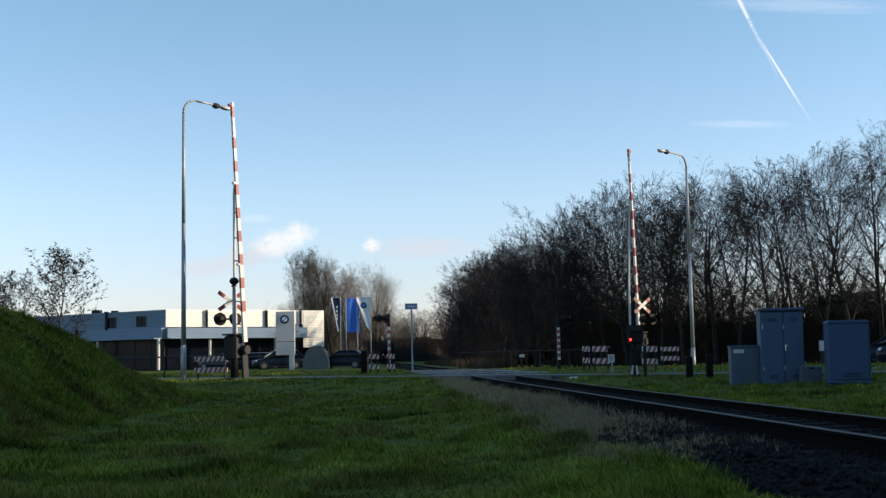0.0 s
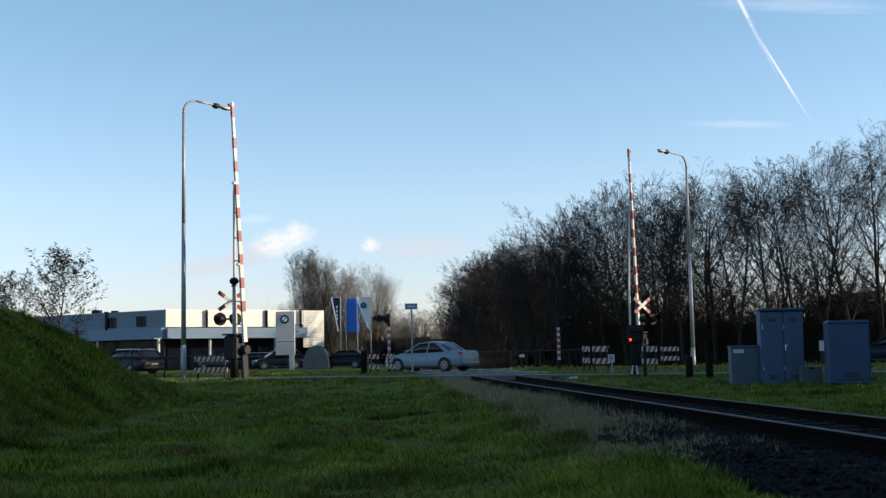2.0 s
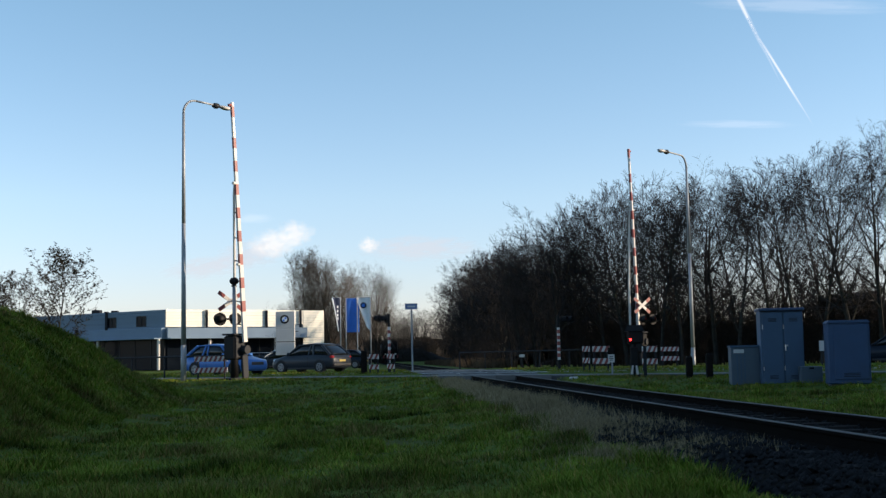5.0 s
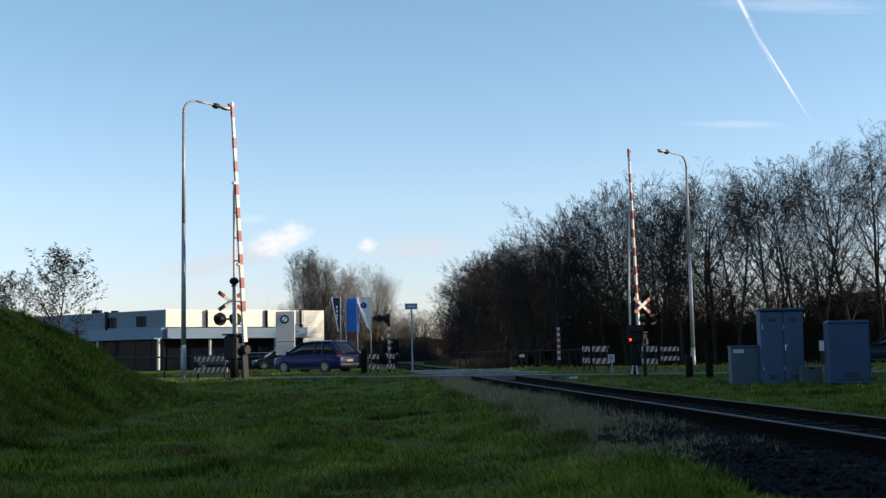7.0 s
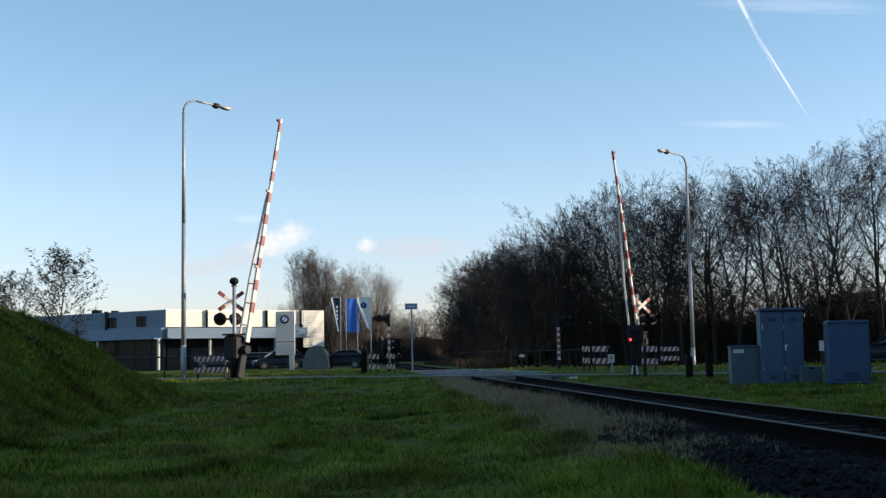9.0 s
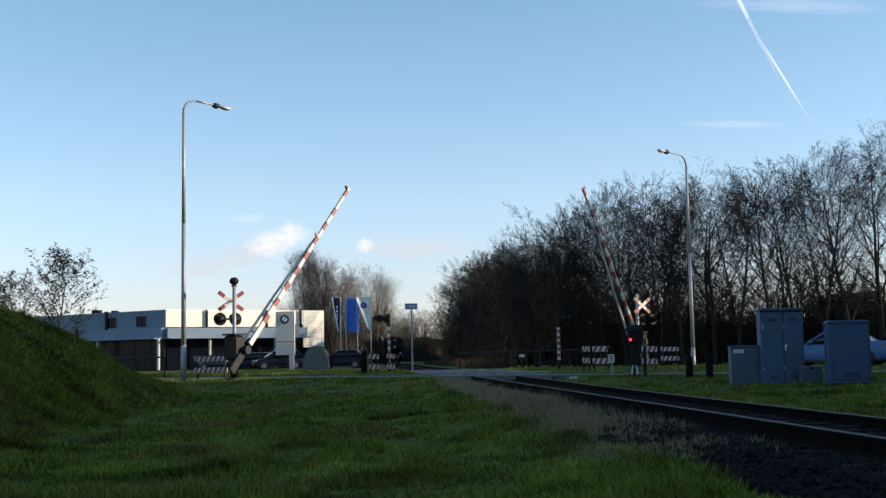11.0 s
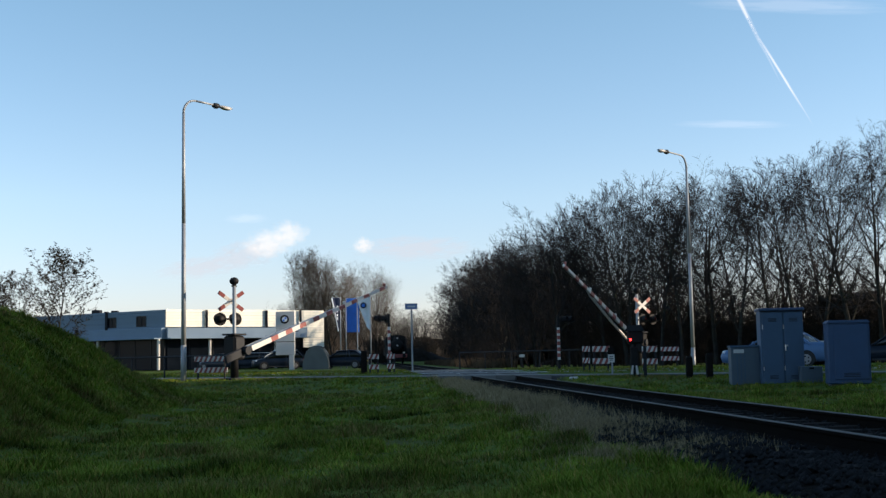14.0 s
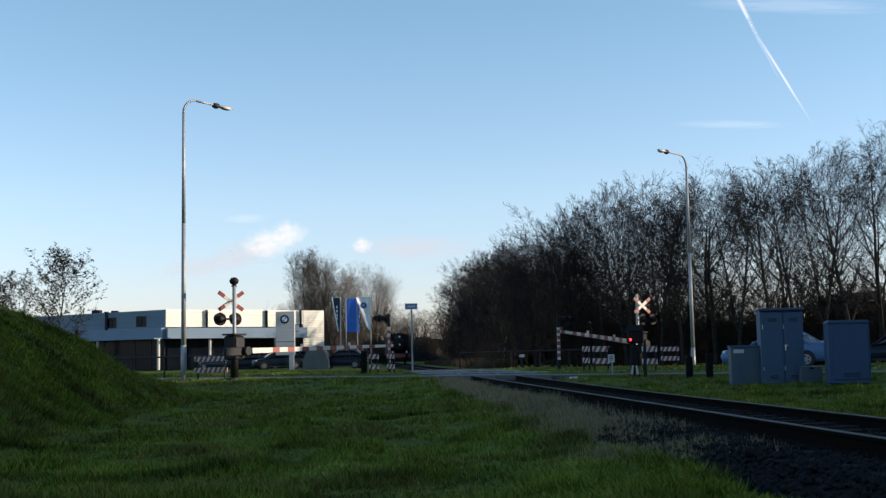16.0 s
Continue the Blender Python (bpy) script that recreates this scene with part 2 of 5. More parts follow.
RIM = material("alloy", (0.2, 0.205, 0.215), 0.4, metal=0.5, vary=0.1, bump=0)
CAR_GLASS = material("car_glass", (0.01, 0.012, 0.014), 0.06, vary=0.1, bump=0, spec=0.4)
PLASTIC = material("black_plastic", (0.02, 0.02, 0.022), 0.6, vary=0.2, bump=0)
HEAD_GLASS = material("headlamp_glass", (0.62, 0.65, 0.7), 0.12, metal=0.4, vary=0.1, bump=0)
TAIL_RED = material("tail_lamp_red", (0.22, 0.015, 0.015), 0.2, vary=0.1, bump=0, glow=(1, 0.05, 0.03), glow_power=0.04)
BRAKE_RED = material("brake_lamp_red", (0.3, 0.012, 0.012), 0.2, vary=0.1, bump=0, glow=(1, 0.06, 0.04), glow_power=0.06)
PLATE = material("plate_yellow", (0.42, 0.31, 0.06), 0.5, vary=0.05, bump=0)
RED_LIGHT = material("red_signal_glow", (0.6, 0.02, 0.02), 0.3, vary=0.05, bump=0, glow=(1.0, 0.03, 0.03), glow_power=5.0)
LENS_DARK = material("dark_lens", (0.08, 0.012, 0.012), 0.15, vary=0.1, bump=0)
AMBER = material("amber_lens", (0.7, 0.35, 0.08), 0.3, vary=0.05, bump=0)


def paint(name, color):
    return material(name, color, 0.35, metal=0.1, vary=0.05, scale=1.5, bump=0, coat=0.12, spec=0.15)

# ---- ground ----
def spread(inner, outer_lo, outer_hi, growth=1.18):
    vals = list(inner)
    step = inner[1] - inner[0]
    a, s = inner[0], step
    while a > outer_lo:
        s *= growth
        a -= s
        vals.insert(0, a)
    b, s = inner[-1], step
    while b < outer_hi:
        s *= growth
        b += s
        vals.append(b)
    return vals


def sheet_z(x, y):
    z = ground_z(x, y)
    side = x * LINE_SIDE.x + y * LINE_SIDE.y
    return z + (min(z, -0.46) - z) * (1 - smooth(1.6, 2.1, abs(side - 4.5)))


def build_ground():
    xs = spread([-16 + 0.5 * i for i in range(70)], -2500, 2500)
    ys = spread([4 + 0.5 * i for i in range(120)], -600, 3500)
    verts = [(x, y, sheet_z(x, y) if abs(x) < 400 and -60 < y < 400 else -0.12) for y in ys for x in xs]
    n = len(xs)
    faces = [(j * n + i, j * n + i + 1, (j + 1) * n + i + 1, (j + 1) * n + i) for j in range(len(ys) - 1) for i in range(n - 1)]
    g = Geo()
    g.v, g.f = verts, faces
    ob = part("ground", g, GRASS_SOIL, flat=False)
    tagged(ob, "green winter grass with dry patches beside the railway", "ground", kind="structure")


build_ground()


def strip(name, k0, k1, m0, m1, z, mat, label, category, gap=None):
    """A slab along the road between two distances over it."""
    g = Geo()
    spans = [(m0, m1)] if gap is None else [(m0, gap[0]), (gap[1], m1)]
    for a, b in spans:
        pts = [road_place(k0, a), road_place(k1, a), road_place(k1, b), road_place(k0, b)]
        g.add([(p.x, p.y, z) for p in pts] + [(p.x, p.y, z - 0.25) for p in pts], [(0, 1, 2, 3), (4, 7, 6, 5), (0, 4, 5, 1), (1, 5, 6, 2), (2, 6, 7, 3), (3, 7, 4, 0)])
    ob = part(name, g, mat)
    return tagged(ob, label, category, kind="structure")


strip("road", 6.2, 9.5, -160, 420, 0.0, ASPHALT, "grey asphalt lane that crosses the railway", "road")
strip("road", 11.7, 15.2, -160, 420, 0.0, ASPHALT, "grey asphalt lane that crosses the railway", "road")
strip("cycle_path", 0.9, 3.6, -60, 120, -0.01, CYCLE, "worn grey cycle path that crosses the railway", "path")
strip("cycle_path", 17.2, 19.6, -60, 120, -0.01, CYCLE, "worn grey cycle path beyond the road", "path")
strip("edge_line", 6.32, 6.44, -160, 420, 0.006, PAINT_LINE, "white edge line painted on asphalt", "road marking")
strip("edge_line", 9.28, 9.4, -160, 420, 0.006, PAINT_LINE, "white edge line painted on asphalt", "road marking")
strip("edge_line", 11.82, 11.94, -160, 420, 0.006, PAINT_LINE, "white edge line painted on asphalt", "road marking")
strip("edge_line", 14.98, 15.1, -160, 420, 0.006, PAINT_LINE, "white edge line painted on asphalt", "road marking")


# ---- railway ----
RAILS = (3.78, 5.22)


def build_line():
    top, foot = -0.17, -0.42
    prof = [(2.1, foot), (2.75, top - 0.05), (3.1, top - 0.01), (4.5, top + 0.01), (5.7, top - 0.05), (6.4, foot)]
    g = Geo()
    runs = [-40 + 2 * i for i in range(20)] + [0 + 0.5 * i for i in range(120)] + [60 + 20 * i for i in range(13)]
    for r in runs:
        for s, z in prof:
            p = line_place(s, r)
            g.v.append((p.x, p.y, z + 0.03 * noise.noise(Vector((s * 3, r * 1.4, 0)))))
    n = len(prof)
    g.f = [(j * n + i, j * n + i + 1, (j + 1) * n + i + 1, (j + 1) * n + i) for j in range(len(runs) - 1) for i in range(n - 1)]
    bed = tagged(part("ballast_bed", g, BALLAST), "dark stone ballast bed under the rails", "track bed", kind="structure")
    track = thing("railway_track", Matrix.Identity(4), "rusty single railway track with worn rail heads", "railway track")
    outline = [(-0.07, -0.17), (0.07, -0.17), (0.07, -0.155), (0.012, -0.13), (0.012, -0.045), (0.036, -0.032), (0.036, -0.006), (-0.036, -0.006), (-0.036, -0.032), (-0.012, -0.045), (-0.012, -0.13), (-0.07, -0.155)]
    for s in RAILS:
        g, gt = Geo(), Geo()
        def cant(r):
            return -0.045 * (1 - smooth(22, 44, r)) if s == RAILS[1] else 0.0

        for a, b in ((-40, 20), (20, 27), (27, 32), (32, 37), (37, 45), (45, 60), (60, 300)):
            for geo, lo in ((g, outline), (gt, [(-0.033, -0.006), (0.033, -0.006), (0.03, 0.0), (-0.03, 0.0)])):
                q = len(lo)
                pts = []
                for r in (a, b):
                    pts += [(line_place(s + u, r).x, line_place(s + u, r).y, z + cant(r)) for u, z in lo]
                geo.add(pts, [(i, (i + 1) % q, q + (i + 1) % q, q + i) for i in range(q)])
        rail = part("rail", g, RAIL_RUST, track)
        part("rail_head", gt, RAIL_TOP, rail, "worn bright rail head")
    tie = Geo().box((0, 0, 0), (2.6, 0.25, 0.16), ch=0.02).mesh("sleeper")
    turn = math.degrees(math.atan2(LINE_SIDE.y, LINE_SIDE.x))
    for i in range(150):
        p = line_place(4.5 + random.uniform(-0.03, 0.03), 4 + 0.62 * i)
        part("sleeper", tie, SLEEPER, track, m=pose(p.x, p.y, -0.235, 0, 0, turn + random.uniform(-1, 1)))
    # crossing panels between and beside the rails
    for k0, k1 in ((0.7, 3.8), (5.9, 9.8), (11.4, 15.5), (16.9, 19.9)):
        for s0, s1 in ((2.75, 3.70), (3.87, 4.49), (4.51, 5.13), (5.30, 6.25)):
            g = Geo()
            pts = []
            for s, k in ((s0, k0), (s1, k0), (s1, k1), (s0, k1)):
                # the point of the line at side s that lies k over the road
                base = line_place(s, 0) - MAST
                r = (k - base.dot(ACROSS)) / LINE.dot(ACROSS)
                p = line_place(s, r)
                pts.append((p.x, p.y))
            g.add([(x, y, 0.012) for x, y in pts] + [(x, y, -0.15) for x, y in pts], [(0, 1, 2, 3), (4, 7, 6, 5), (0, 4, 5, 1), (1, 5, 6, 2), (2, 6, 7, 3), (3, 7, 4, 0)])
            part("crossing_panel", g, CONCRETE, track, "pale concrete crossing panel")


build_line()


def loose_stones():
    """The nearest ballast stones, one by one."""
    kinds = []
    for i in range(5):
        g = Geo()
        g.add([tuple(v * random.uniform(0.7, 1.2)) for v in np.array([(1, 0, 0), (-1, 0, 0), (0, 1, 0), (0, -1, 0), (0, 0, 0.8), (0, 0, -0.8), (0.6, 0.6, 0.4), (-0.6, -0.5, 0.5)]) * 0.034], [(0, 6, 4), (0, 2, 6), (2, 4, 6), (2, 1, 4), (1, 7, 4), (1, 3, 7), (3, 4, 7), (3, 0, 4), (2, 0, 5), (1, 2, 5), (3, 1, 5), (0, 3, 5)])
        kinds.append(g.mesh("stone"))
    bed = bpy.data.objects["ballast_bed"]
    for i in range(280):
        s = random.uniform(2.5, 3.6)
        p = line_place(s, random.uniform(8.0, 14.0), -0.16 if s > 3.0 else -0.17 - 0.2 * (3.0 - s))
        part("stone", random.choice(kinds), STONE, bed, m=pose(p.x, p.y, p.z + 0.012, random.uniform(-30, 30), random.uniform(-30, 30), random.uniform(0, 360)))


def cloud_of(name, count, make, mat, label, category):
    """One object of many small pieces: make(i) gives points and triangles as arrays."""
    vs, fs, n = [], [], 0
    for i in range(count):
        v, f = make(i)
        vs.append(v)
        fs.append(f + n)
        n += len(v)
    v, f = np.concatenate(vs), np.concatenate(fs)
    me = bpy.data.meshes.new(name)
    me.vertices.add(len(v))
    me.vertices.foreach_set("co", v.astype(np.float32).ravel())
    w = f.shape[1]
    me.loops.add(f.size)
    me.loops.foreach_set("vertex_index", f.astype(np.int32).ravel())
    me.polygons.add(len(f))
    me.polygons.foreach_set("loop_start", np.arange(0, f.size, w, dtype=np.int32))
    me.update(calc_edges=True)
    me.validate()
    return tagged(part(name, me, mat), label, category, kind="stuff")


OCTA = np.array([(1, 0, 0), (-1, 0, 0), (0, 1, 0), (0, -1, 0), (0, 0, 1), (0, 0, -1)], float)
OCTA_F = np.array([(0, 2, 4), (2, 1, 4), (1, 3, 4), (3, 0, 4), (2, 0, 5), (1, 2, 5), (3, 1, 5), (0, 3, 5)])


def stone(i):
    r = 5.5 + 42 * random.random() ** 1.9
    s = random.choice((random.uniform(2.3, 3.7), random.uniform(2.3, 6.2)))
    z = -0.165 if 3.0 < s < 5.6 else -0.18 - 0.2 * max(3.0 - s, s - 5.6)
    p = line_place(s, r, z + random.uniform(-0.01, 0.012))
    v = OCTA * np.array([random.uniform(0.018, 0.042) for _ in range(3)]) * (np.random.rand(6, 1) * 0.5 + 0.75)
    a = random.uniform(0, 6.28)
    c, t = math.cos(a), math.sin(a)
    v = v @ np.array([(c, -t, 0), (t, c, 0.3), (0, -0.3, 1)])
    return v + np.array(p), OCTA_F


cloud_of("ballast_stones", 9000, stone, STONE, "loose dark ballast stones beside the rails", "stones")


def top_z(x, y):
    """Top of the grass or of the ballast, whichever lies higher."""
    side = x * LINE_SIDE.x + y * LINE_SIDE.y
    return max(sheet_z(x, y), float(np.interp(side, (1.9, 2.1, 2.75, 3.1, 5.7, 6.4, 6.6), (-1, -0.42, -0.22, -0.18, -0.22, -0.42, -1))))


def blade_maker(place, lo, hi, lean, wide):
    def make(i):
        x, y, h = place()
        z = top_z(x, y) - 0.01
        d = math.hypot(x, y)
        tri = []
        for b in range(4):
            a, hh = random.uniform(0, 6.28), random.uniform(lo, hi) * h
            l = random.uniform(0, lean) * hh
            w = wide * (0.6 + d * 0.045) * random.uniform(0.7, 1.3)
            ox, oy = random.gauss(0, 0.03), random.gauss(0, 0.03)
            ca, sa = math.cos(a), math.sin(a)
            tri += [(x + ox - sa * w, y + oy + ca * w, z), (x + ox + sa * w, y + oy - ca * w, z), (x + ox + ca * l, y + oy + sa * l, z + hh)]
        return np.array(tri), np.array([(0, 1, 2), (3, 4, 5), (6, 7, 8), (9, 10, 11)])
    return make


def lawn_place():
    while True:
        y = 7.0 + 43 * random.random() ** 2.0
        x = random.uniform(-0.42, 0.42) * (y + 3)
        side = x * LINE_SIDE.x + y * LINE_SIDE.y
        k = (x - MAST.x) * ACROSS.x + (y - MAST.y) * ACROSS.y
        if k < 0.6 and not 2.45 + 0.25 * noise.noise(Vector((x, y * 0.6, 4))) < side < 6.1:
            return x, y, max(0.35, 0.8 + 0.5 * noise.noise(Vector((x * 0.7, y * 0.7, 9))) + 0.9 * noise.noise(Vector((x * 2.6, y * 1.5, 31))))


def verge_place():
    while True:
        m = random.uniform(-36, 22)
        k = random.choice((random.uniform(3.7, 6.1), random.uniform(9.6, 11.6), random.uniform(15.3, 17.1), random.uniform(-0.4, 0.8)))
        p = road_place(k, m)
        if abs(p.x * LINE_SIDE.x + p.y * LINE_SIDE.y - 4.5) > 2.4:
            return p.x, p.y, 0.8


def straw_place():
    y = 10.0 + 33 * random.random() ** 1.1
    near = 1 - smooth(11, 20, y)
    s = random.gauss(2.8 - 0.15 * near, 0.2 + 0.25 * near) if random.random() < 0.88 else random.gauss(6.1, 0.15)
    p = line_place(min(s, 3.5) if s < 5 else s, y)
    return p.x, p.y, max(0.25, (1 - 0.5 * near) * (0.85 + 0.9 * noise.noise(Vector((p.x * 1.5, y * 0.8, 2)))))


cloud_of("grass_blades", 80000, blade_maker(lawn_place, 0.03, 0.09, 1.8, 0.0055), GRASS, "short green winter grass with yellowed tips", "grass")
def tuft_place():
    while True:
        x, y, h = lawn_place()
        c = noise.noise(Vector((x * 1.3, y * 0.8, 21)))
        if c > 0.08:
            return x + random.gauss(0, 0.02), y, 0.6 + 1.5 * c


cloud_of("grass_tufts", 30000, blade_maker(tuft_place, 0.05, 0.14, 1.5, 0.0065), GRASS, "longer tufts of green winter grass", "grass")
def bank_place():
    while True:
        y = 12.0 + 26 * random.random() ** 1.3
        x = -0.40 * y + random.uniform(0, 0.30) * y
        d = -5.35 - 0.055 * (y - 16) - x
        if 0.1 < d < 6.0:
            return x, y, max(0.3, 0.8 + 1.1 * noise.noise(Vector((x * 1.4, y * 1.2, 13))))


cloud_of("bank_grass", 26000, blade_maker(bank_place, 0.05, 0.17, 1.8, 0.007), GRASS, "rough green grass tufts on the bank", "grass")
cloud_of("verge_grass", 16000, blade_maker(verge_place, 0.06, 0.15, 1.0, 0.004), GRASS, "green grass on the road verges", "grass")
cloud_of("dry_grass", 10000, blade_maker(straw_place, 0.08, 0.24, 1.1, 0.0032), STRAW, "dry straw-coloured grass along the ballast", "grass")


# ---- trees ----
def limb(vs, fs, a, b, ra, rb, n):
    a, b = Vector(a), Vector(b)
    w = (b - a).normalized()
    s = w.orthogonal().normalized()
    t = w.cross(s)
    k = len(vs)
    for c, r in ((a, ra), (b, rb)):
        for i in range(n):
            q = 2 * math.pi * i / n
            vs.append(c + (s * math.cos(q) + t * math.sin(q)) * r)
    fs.extend((k + i, k + (i + 1) % n, k + n + (i + 1) % n, k + n + i) for i in range(n if n > 2 else 1))


def grow(out, p, d, length, r, level, rng, top, counts, up, bare=0.24):
    """One limb with its side limbs: straight, rising, shorter towards the tip of the crown."""
    vs, fs = out[0] if level < 2 else out[1]
    n = (7, 5, 3, 2, 2)[level] if top > 3 else (5, 3, 2, 2)[level]
    segs = (7, 4, 3, 2, 1)[level]
    pts, radii = [p], [r]
    for i in range(segs):
        d = (d + Vector((rng.gauss(0, 1), rng.gauss(0, 1), rng.gauss(0, 0.5))) * (0.04, 0.065, 0.07, 0.08, 0.1)[level] + Vector((0, 0, up * (0, 1, 0.8, 0.6, 0.4)[level]))).normalized()
        q = pts[-1] + d * (length / segs)
        rr = r * (1 - 0.85 * (i + 1) / segs)
        limb(vs, fs, pts[-1], q, radii[-1], max(rr, 0.006), n)
        pts.append(q)
        radii.append(max(rr, 0.006))
    if level >= top:
        return
    for c in range(counts[level]):
        lo = bare if level == 0 else 0.18
        t = lo + (0.99 - lo) * (c + rng.random()) / counts[level]
        i = min(int(t * segs), segs - 1)
        f = t * segs - i
        q = pts[i].lerp(pts[i + 1], f)
        axis = (pts[i + 1] - pts[i]).normalized()
        side = axis.orthogonal().normalized()
        side.rotate(Matrix.Rotation(2.4 * c + rng.uniform(-0.7, 0.7), 3, axis))
        nd = (axis * rng.uniform(0.65, 1.0) + side * rng.uniform(0.5, 0.85)).normalized()
        if level == 0:                                    # an egg-shaped crown
            v = (t - lo) / (1 - lo)
            ln = length * rng.uniform(0.85, 1.15) * (0.20 + 0.24 * math.sin(math.pi * min(1.0, 0.18 + 0.75 * v)))
        else:
            ln = length * rng.uniform(*((0.3, 0.5), (0.32, 0.55), (0.35, 0.6), (0.4, 0.7))[level]) * (1.2 - 0.5 * t)
        grow(out, q, nd, ln, max(0.008, radii[i] * 0.48), level + 1, rng, top, counts, up, bare)


def tree_meshes(seed, height, r, counts, up=0.10, top=4, stems=1, bare=0.24):
    rng = random.Random(seed)
    out = (([], []), ([], []))
    for s in range(stems):
        a = rng.uniform(0, 6.28)
        lean = 0.05 if stems == 1 else 0.45
        grow(out, Vector((0.25 * s * math.cos(a), 0.25 * s * math.sin(a), -0.3)), Vector((lean * math.cos(a), lean * math.sin(a), 1)).normalized(), height * (1 if s == 0 else rng.uniform(0.6, 0.95)), r, 0, rng, top, counts, up, bare)
    made = []
    for (v, f), nm in zip(out, ("trunk", "crown")):
        me = bpy.data.meshes.new(nm)
        me.from_pydata([tuple(q) for q in v], [], f)
        made.append(me)
    return made


def tree(meshes, mats, m, label, group, leaves=None):
    ob = thing("tree", m, label, "tree", group)
    part("trunk", meshes[0], mats[0], ob)
    part("crown", meshes[1], mats[1], ob)
    if leaves:
        part("leaves", leaves, LEAF, ob)
    return ob


def leaf_mesh(seed, crown, count):
    rng = random.Random(seed)
    g = Geo()
    vs = crown.vertices
    for i in range(count):
        c = vs[rng.randrange(len(vs))].co
        a, b = rng.uniform(0, 6.28), rng.uniform(-0.8, 0.8)
        u = Vector((math.cos(a), math.sin(a), b)) * rng.uniform(0.09, 0.17)
        w = Vector((-math.sin(a), math.cos(a), rng.uniform(-0.6, 0.6))) * rng.uniform(0.04, 0.08)
        g.add([c, c + u * 0.5 + w, c + u, c + u * 0.5 - w], [(0, 1, 2, 3)])
    return g.mesh("leaves")


def build_trees():
    kinds = [tree_meshes(11, 9.1, 0.15, (16, 8, 5, 5), 0.08), tree_meshes(23, 9.1, 0.13, (15, 8, 5, 5), 0.10), tree_meshes(37, 9.0, 0.16, (17, 7, 5, 5), 0.06), tree_meshes(41, 9.1, 0.12, (15, 8, 5, 5), 0.11)]
    rng = random.Random(5)
    label = "tall bare winter tree with dark bark and fine twigs"
    # rows of the wood beyond the road; place, and height against the model
    spots = []
    for i in range(22):                       # edge along the railway
        y = 84 + 7.0 * i + rng.uniform(-2, 2)
        spots.append((Vector((3.6 + rng.uniform(-0.8, 2.6), y, 0)), rng.uniform(0.92, 1.05) * (0.80 + 0.40 * smooth(84, 150, y))))
    for i in range(14):
        spots.append((Vector((8.5 + rng.uniform(-2, 3), 86 + 6 * i + rng.uniform(-2, 2), 0)), rng.uniform(0.9, 1.05) * (0.88 + 0.2 * smooth(84, 150, 86 + 6 * i))))
    tall_at = ((-23, 1.2), (-17, 1.15), (-15, 1.09), (-13, 1.03), (-10, 0.99), (-5, 1.03), (0, 0.96), (3, 0.85), (6, 0.68))
    ms, hs = zip(*tall_at)
    for k, first, step, count in ((30, 5.5, 1.5, 16), (35.5, 5.0, 2.6, 9), (39.5, 4.0, 1.5, 5)):   # rows along the road
        for i in range(count):
            m = first - step * i + rng.uniform(-0.45, 0.45)
            spots.append((road_place(k + rng.uniform(-1.6, 1.6), m), rng.uniform(0.93, 1.03) * float(np.interp(m + 0.25 * (k - 30), ms, hs)) * (1 + 0.008 * (k - 30))))
    for p, s in spots:
        m = Matrix.Translation((p.x, p.y, -0.15)) @ Matrix.Rotation(rng.uniform(0, 6.28), 4, "Z") @ Matrix.Diagonal((s * rng.uniform(0.9, 1.1),) * 2 + (s, 1))
        tree(rng.choice(kinds), (BARK, TWIG), m, label, "wood beyond the road")
    # brown group behind the car dealer
    tall = [tree_meshes(61, 14.2, 0.16, (30, 9, 6, 3), 0.26, bare=0.12), tree_meshes(67, 13.4, 0.16, (28, 9, 6, 3), 0.22, bare=0.12)]
    for px, y, s in ((-20.0, 182, 0.98), (-17.0, 186, 1.0), (-13.2, 188, 0.9), (-10.6, 184, 0.86), (-22.8, 190, 0.68), (-18.5, 195, 0.98), (-14.8, 180, 0.75), (-25.0, 192, 0.5), (-15.5, 192, 0.92), (-12.0, 192, 0.85), (-21.0, 196, 0.75), (-10.4, 187, 0.8), (-19.2, 188, 1.02), (-11.4, 180, 0.6), (-24.0, 186, 0.55)):
        tree(rng.choice(tall), (BARK, BROWN_TWIG), Matrix.Translation((px, y, -0.2)) @ Matrix.Rotation(rng.uniform(0, 6), 4, "Z") @ Matrix.Scale(s, 4), "tall brown bare tree with upswept twigs", "trees behind the dealer")
    # two trees that still keep some leaves, beside the dealer
    small = tree_meshes(76, 7.1, 0.09, (20, 7, 4, 2), 0.10, bare=0.2)
    leaves = leaf_mesh(3, small[1], 4200)
    tree(small, (BARK, TWIG), pose(-25.4, 80, -0.1, 0, 0, 20), "young tree that still holds some dark leaves", "young trees", leaves)
    for x, y, s, a in ((-29.6, 84, 0.86, 130), (-32.4, 88, 0.7, 250)):
        tree(small, (BARK, TWIG), pose(x, y, -0.1, 0, 0, a) @ Matrix.Scale(s, 4), "young tree that still holds some dark leaves", "young trees", leaves)


